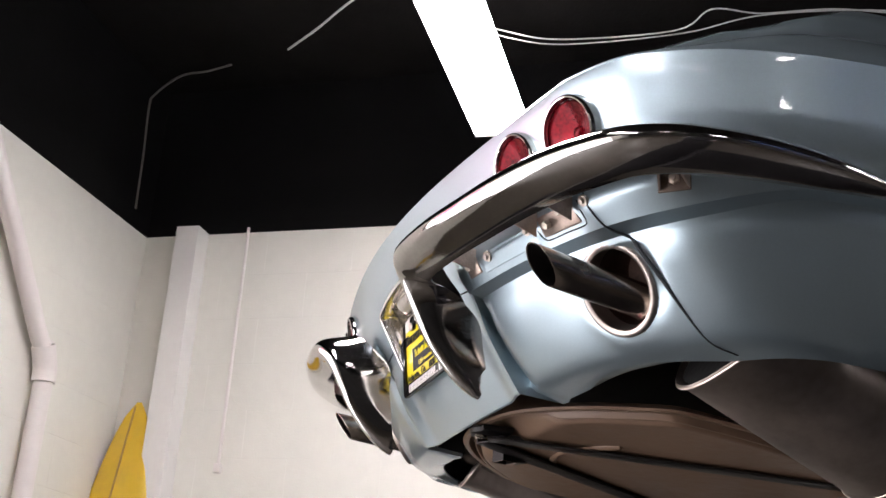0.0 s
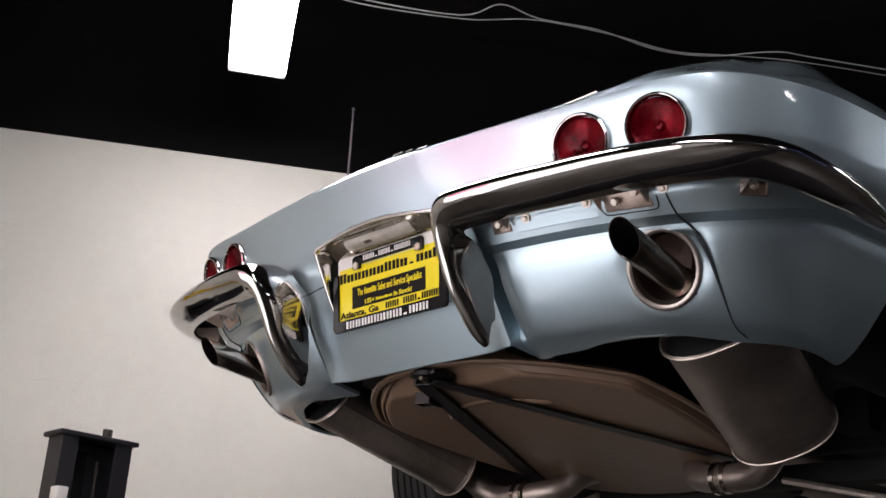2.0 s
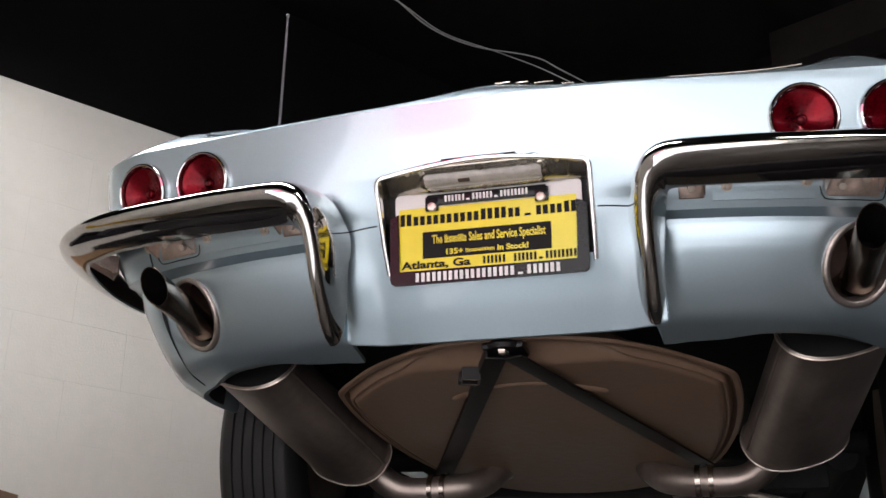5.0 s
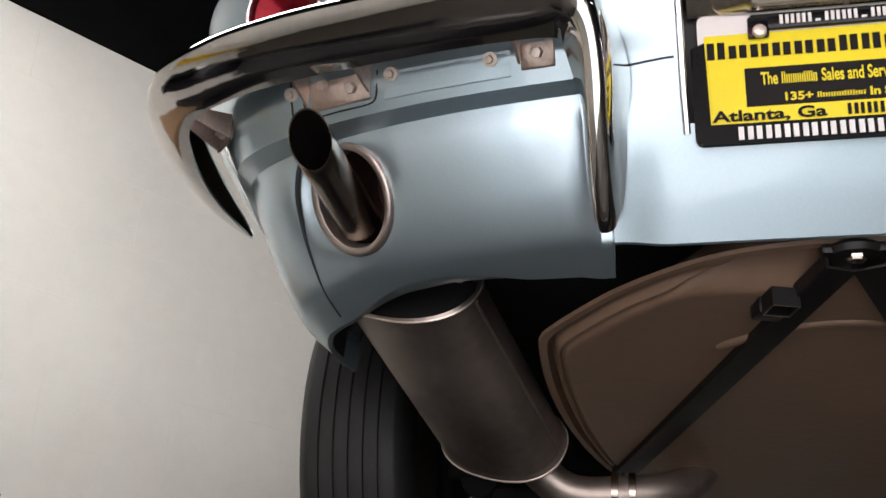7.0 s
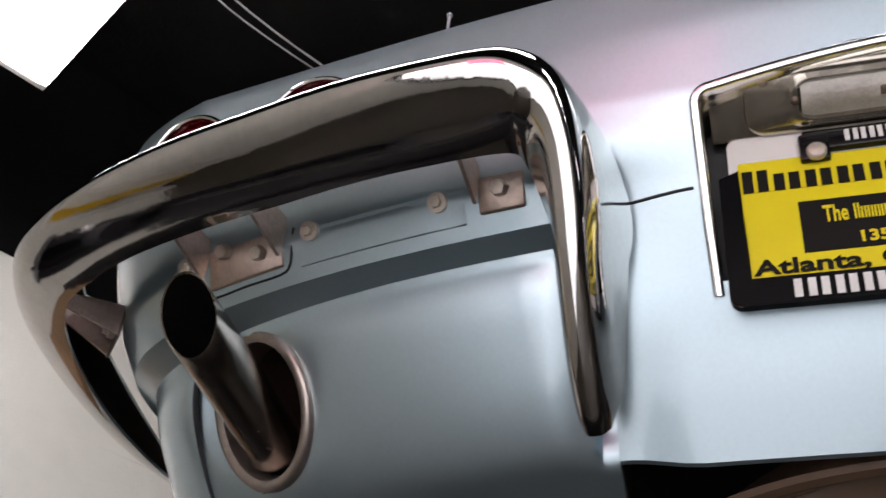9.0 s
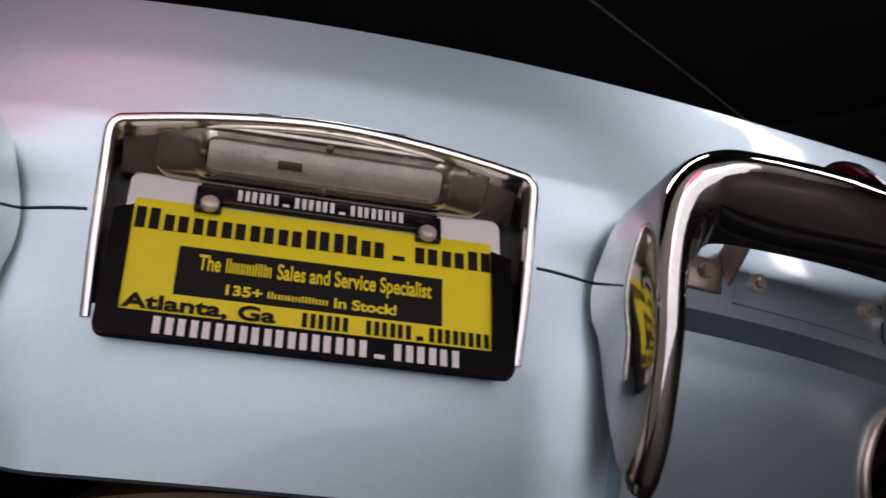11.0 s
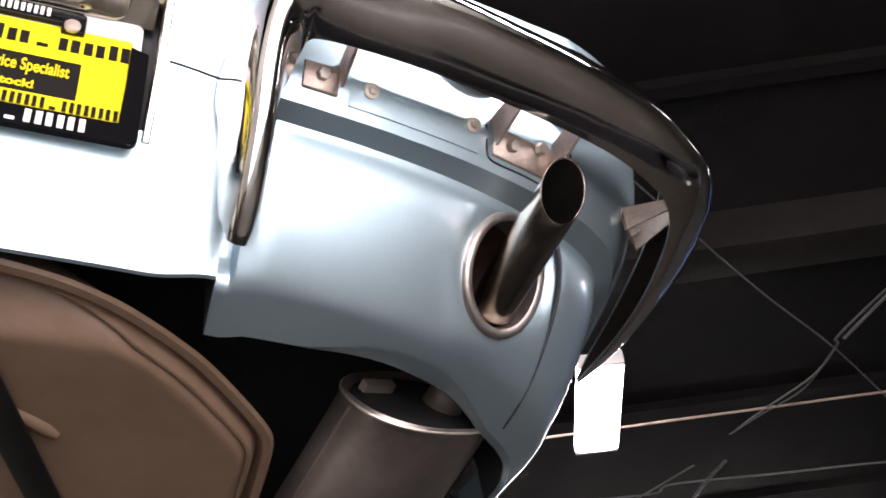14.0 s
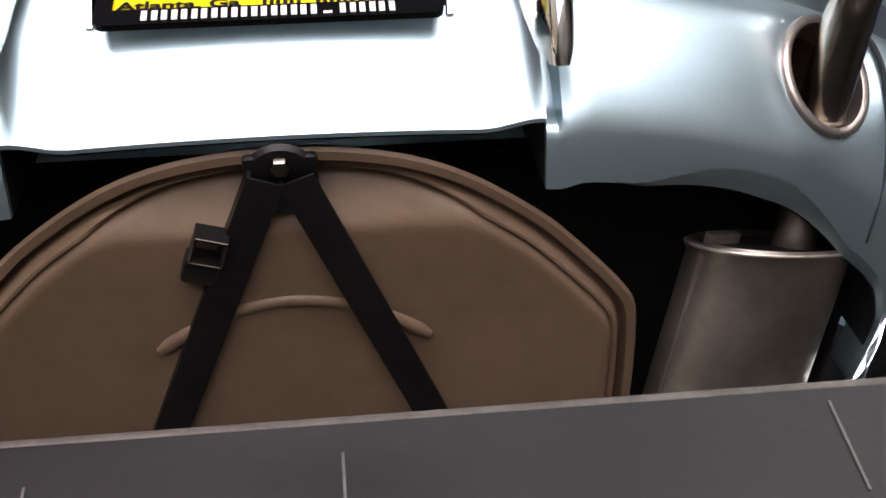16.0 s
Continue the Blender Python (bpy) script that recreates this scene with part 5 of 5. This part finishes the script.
def surfboard():
    """A pointed yellow board leaning in the corner."""
    tip = Vector((0.075, 0.142, CAR_Z + 0.565))
    foot = Vector((0.24, 0.03, 0.02))
    ax = (foot - tip).normalized()
    L = (foot - tip).length
    nrm = Vector((1.0, 0.0, 0.0))
    nrm = (nrm - ax * nrm.dot(ax)).normalized()
    wid = ax.cross(nrm).normalized()
    bm = bmesh.new()
    rows = []
    for i in range(41):
        t = i / 40
        w = 0.185 * (max(1e-4, math.sin(math.pi * min(1.0, 0.01 + 0.94 * t ** 0.75))) ** 0.8)
        th = 0.026 * min(1.0, (t / 0.12) ** 0.6 + 0.02) * (1 if t < 0.95 else 0.4)
        c = tip + ax * L * t
        rows.append([c + wid * w * math.copysign(abs(math.cos(q)) ** 0.9, math.cos(q)) + nrm * th * math.sin(q) for q in [2 * math.pi * k / 24 for k in range(24)]])
    grid(bm, rows, close_u=True)
    s = thing("surfboard", ROOM, "glossy yellow pointed board leaning in the wall corner", "board")
    part("deck", bm, SURF, s, sharp=60)
    st = [tip + ax * L * (0.01 + 0.98 * k / 20) + nrm * 0.0262 + wid * 0.045 * math.sin(math.pi * k / 20) for k in range(21)]
    part("stringer", tubed(st, 0.004, 8), SURF_EDGE, s, "dark stringer line along the board")


surfboard()

# stacked cardboard carton on a cabinet by the wall
crt = thing("cardboard_box", Matrix.Translation((-1.66, 0.88, 0)) @ Matrix.Rotation(radians(5), 4, "Z"), "open brown cardboard box with a raised flap by the wall", "box")
part("carton", boxed(0, 0, CAR_Z - 0.3975, 0.30, 0.12, 0.505, 0.004), CARD, crt)
fb = bmesh.new()
box(fb, 0, 0, 0.055, 0.004, 0.11, 0.11, 0.001, Matrix.Translation((0.152, 0, CAR_Z - 0.250)) @ Matrix.Rotation(radians(16), 4, "Y"))
part("flap", fb, CARD, crt, "raised brown cardboard flap")
solo("storage_cabinet", boxed(-1.66, 0.88, (CAR_Z - 0.651) / 2, 0.42, 0.40, CAR_Z - 0.651, 0.006), LIFT, "plain dark cabinet under the cardboard box", "cabinet")


# ---------------------------------------------------------------- cables and pipes under the ceiling
def run(pts, r, material, label, name="ceiling_cable", category="cable"):
    solo(name, tubed(spline(pts, 6), r, 8), material, label, category)


C0 = CAR_Z
Z1, Z2 = C0 + 1.62, C0 + 1.60
run([(-1.25, 0.40, Z1), (-1.266, 0.576, Z1), (-1.238, 0.771, Z1), (-1.029, 1.099, Z1 - 0.003), (-0.872, 1.148, Z1), (-0.832, 1.304, Z1), (-0.718, 1.503, Z1), (-0.639, 1.749, Z1), (-0.514, 1.916, Z1), (-0.315, 2.045, Z1), (-0.202, 2.216, Z1), (0.3, 3.0, Z1)], 0.0026, CABLE, "pale grey cable slung under the black ceiling")
run([(-1.27, 0.40, Z1), (-1.30, 0.60, Z1), (-1.26, 0.80, Z1), (-1.04, 1.13, Z1), (-0.85, 1.30, Z1), (-0.70, 1.56, Z1), (-0.60, 1.80, Z1), (-0.42, 2.0, Z1), (-0.22, 2.26, Z1), (0.3, 3.1, Z1)], 0.0022, CABLE, "pale grey cable slung under the black ceiling")
run([(-1.694, -0.103, Z1), (-1.5, -0.03, Z1), (-1.29, 0.038, Z1), (-0.9, 0.2, Z1)], 0.004, CABLE, "grey cable pinned under the ceiling")
run([(-1.889, -0.279, Z1), (-1.97, -0.36, Z1 - 0.004), (-2.055, -0.449, Z1), (-2.25, -0.53, Z1), (-2.341, -0.542, Z1 - 0.01), (-2.62, -0.53, C0 + 1.52), (-2.93, -0.52, C0 + 1.40)], 0.004, CABLE_DARK, "loose grey cable hanging down the black wall")
run([(0.5, 0.68, Z2), (0.655, 0.764, Z2), (1.145, 1.028, Z2), (2.268, 1.654, Z2), (2.806, 1.922, Z2), (3.316, 2.217, Z2)], 0.0032, CABLE_DARK, "thin dark wire stretched under the ceiling")
run([(2.762, 2.513, Z2), (2.793, 2.354, Z2), (2.853, 2.112, Z2), (2.827, 1.915, Z2), (2.80, 1.845, Z2 + 0.004), (2.822, 1.368, Z2), (2.9, 0.9, Z2)], 0.0045, CABLE_DARK, "grey cable looped under the beams")
run([(2.75, 2.56, Z2), (2.805, 2.385, Z2), (2.867, 2.185, Z2), (2.838, 1.915, Z2 + 0.012)], 0.0035, CABLE_DARK, "second grey cable beside the looped one")
run([(2.815, 1.86, Z2 - 0.012), (2.82, 1.60, Z2 - 0.008), (2.836, 1.368, Z2 - 0.008), (2.915, 0.9, Z2)], 0.0065, CABLE_DARK, "thick grey cable taped to the looped one")
run([(3.549, 2.523, Z2), (3.715, 2.551, Z2), (3.926, 2.457, Z2), (3.974, 2.335, Z2), (4.02, 2.15, Z2)], 0.005, CABLE_DARK, "grey cable drooping between hangers")
run([(4.12, 2.85, Z2), (4.09, 2.716, Z2), (4.017, 2.483, Z2), (3.993, 2.33, Z2)], 0.007, CABLE_DARK, "thick grey cable end under the ceiling")
run([(2.88, 3.25, Z2), (2.869, 3.091, Z2), (2.85, 2.90, Z2), (2.844, 2.748, Z2)], 0.007, CABLE_DARK, "thick grey cable end under the ceiling")
run([(2.60, 3.17, Z2), (2.642, 3.05, Z2), (2.727, 2.811, Z2)], 0.004, CABLE_DARK, "short grey wire under the ceiling")
run([(1.92, 2.79, Z2), (2.329, 2.582, Z2), (3.805, 1.844, Z2), (4.6, 1.45, Z2)], 0.0055, BROWN_PIPE, "thin brown pipe run under the ceiling", "ceiling_pipe", "pipe")
run([(2.05, 3.32, Z2), (2.25, 3.237, Z2), (2.655, 3.073, Z2), (2.712, 2.974, Z2), (3.103, 2.808, Z2), (3.57, 2.607, Z2), (3.674, 2.618, Z2), (3.875, 2.782, Z2), (3.96, 2.90, Z2)], 0.005, CABLE_DARK, "thin dark wire slung under the ceiling")
beam = solo("roof_beam", boxed(0, 0, 0, 5.2, 0.17, 0.16, 0.01), BEAM, "dark painted steel roof beam", "beam")
beam.matrix_basis = Matrix.Translation((2.9, 1.26, C0 + 1.70)) @ Matrix.Rotation(radians(-26.7), 4, "Z")


# ---------------------------------------------------------------- signs behind, out of view, inferred from reflections
def neon(name, m, pts, color, strength, label):
    sign = thing(name, m, label, "neon sign")
    for x in (-0.2, 0.2):
        top = m.inverted() @ Vector((*(m @ Vector((x, 0, 0))).xy, HIGH))
        part("hanging_wire", tubed([Vector((x, 0.0, 0.02)), top], 0.003, 6), BEAM, sign)
    part("tube", tubed([Vector((*p, 0.02)) for p in pts + pts[:2]], 0.009, 10), glow(name + "_tube", color, strength), sign)


# Unseen glowing box, added as the source of the tail's pink reflection.
red = solo("unseen_red_sign", boxed(2.85, 0.46, DOOR_H - 0.22, 0.46, 0.03, 0.50, 0.006), RED_SIGN, "unseen red sign box, glowing to give the tail a pink reflection", "sign")
red.matrix_basis = ROOM
TIE = [(-0.28, -0.06), (-0.1, -0.06), (-0.06, -0.13), (0.1, -0.13), (0.12, -0.06), (0.28, -0.06), (0.28, 0.06), (0.1, 0.06), (0.06, 0.13), (-0.1, 0.13), (-0.12, 0.06), (-0.28, 0.06)]
neon("blue_neon_sign", basis(Vector((4.2, 2.12, CAR_Z + 1.02)), Vector((0, 0.82, -0.57)), Vector((0, 0.57, 0.82)), Vector((1, 0, 0))), [(3.4 * x - 1.6 * y, 2.4 * y) for x, y in TIE], (0.16, 0.34, 1.0), 1.0, "large blue neon outline sign hung high on wires")


# ---------------------------------------------------------------- painted wall blocks
def blocks():
    bw, bh = 0.4064, 0.2032
    bm = boxed(0, 0, 0, 0.03, bw - 0.0003, bh - 0.0003, 0.0003)
    shared = finish(bm, "wall_block", WALL, smooth=False)
    base = CAR_Z + 0.141
    west, south = bpy.data.objects["wall_west"], bpy.data.objects["wall_south"]
    for r in range(-3, 6):
        z = base + (r + 0.5) * bh
        for k in range(0, 11):
            y = 0.2 + k * bw + (bw / 2 if r % 2 else 0.0)
            ob = new("wall_block", shared)
            ob.parent = west
            ob.matrix_basis = Matrix.Translation((-0.015 + 0.0001 * rnd.random(), y, z))
        for k in range(0, 4):
            x = 0.22 + k * bw + (bw / 2 if r % 2 else 0.0)
            ob = new("wall_block", shared)
            ob.parent = south
            ob.matrix_basis = Matrix.Translation((x, -0.015 + 0.0001 * rnd.random(), z)) @ Matrix.Rotation(radians(90), 4, "Z")


blocks()
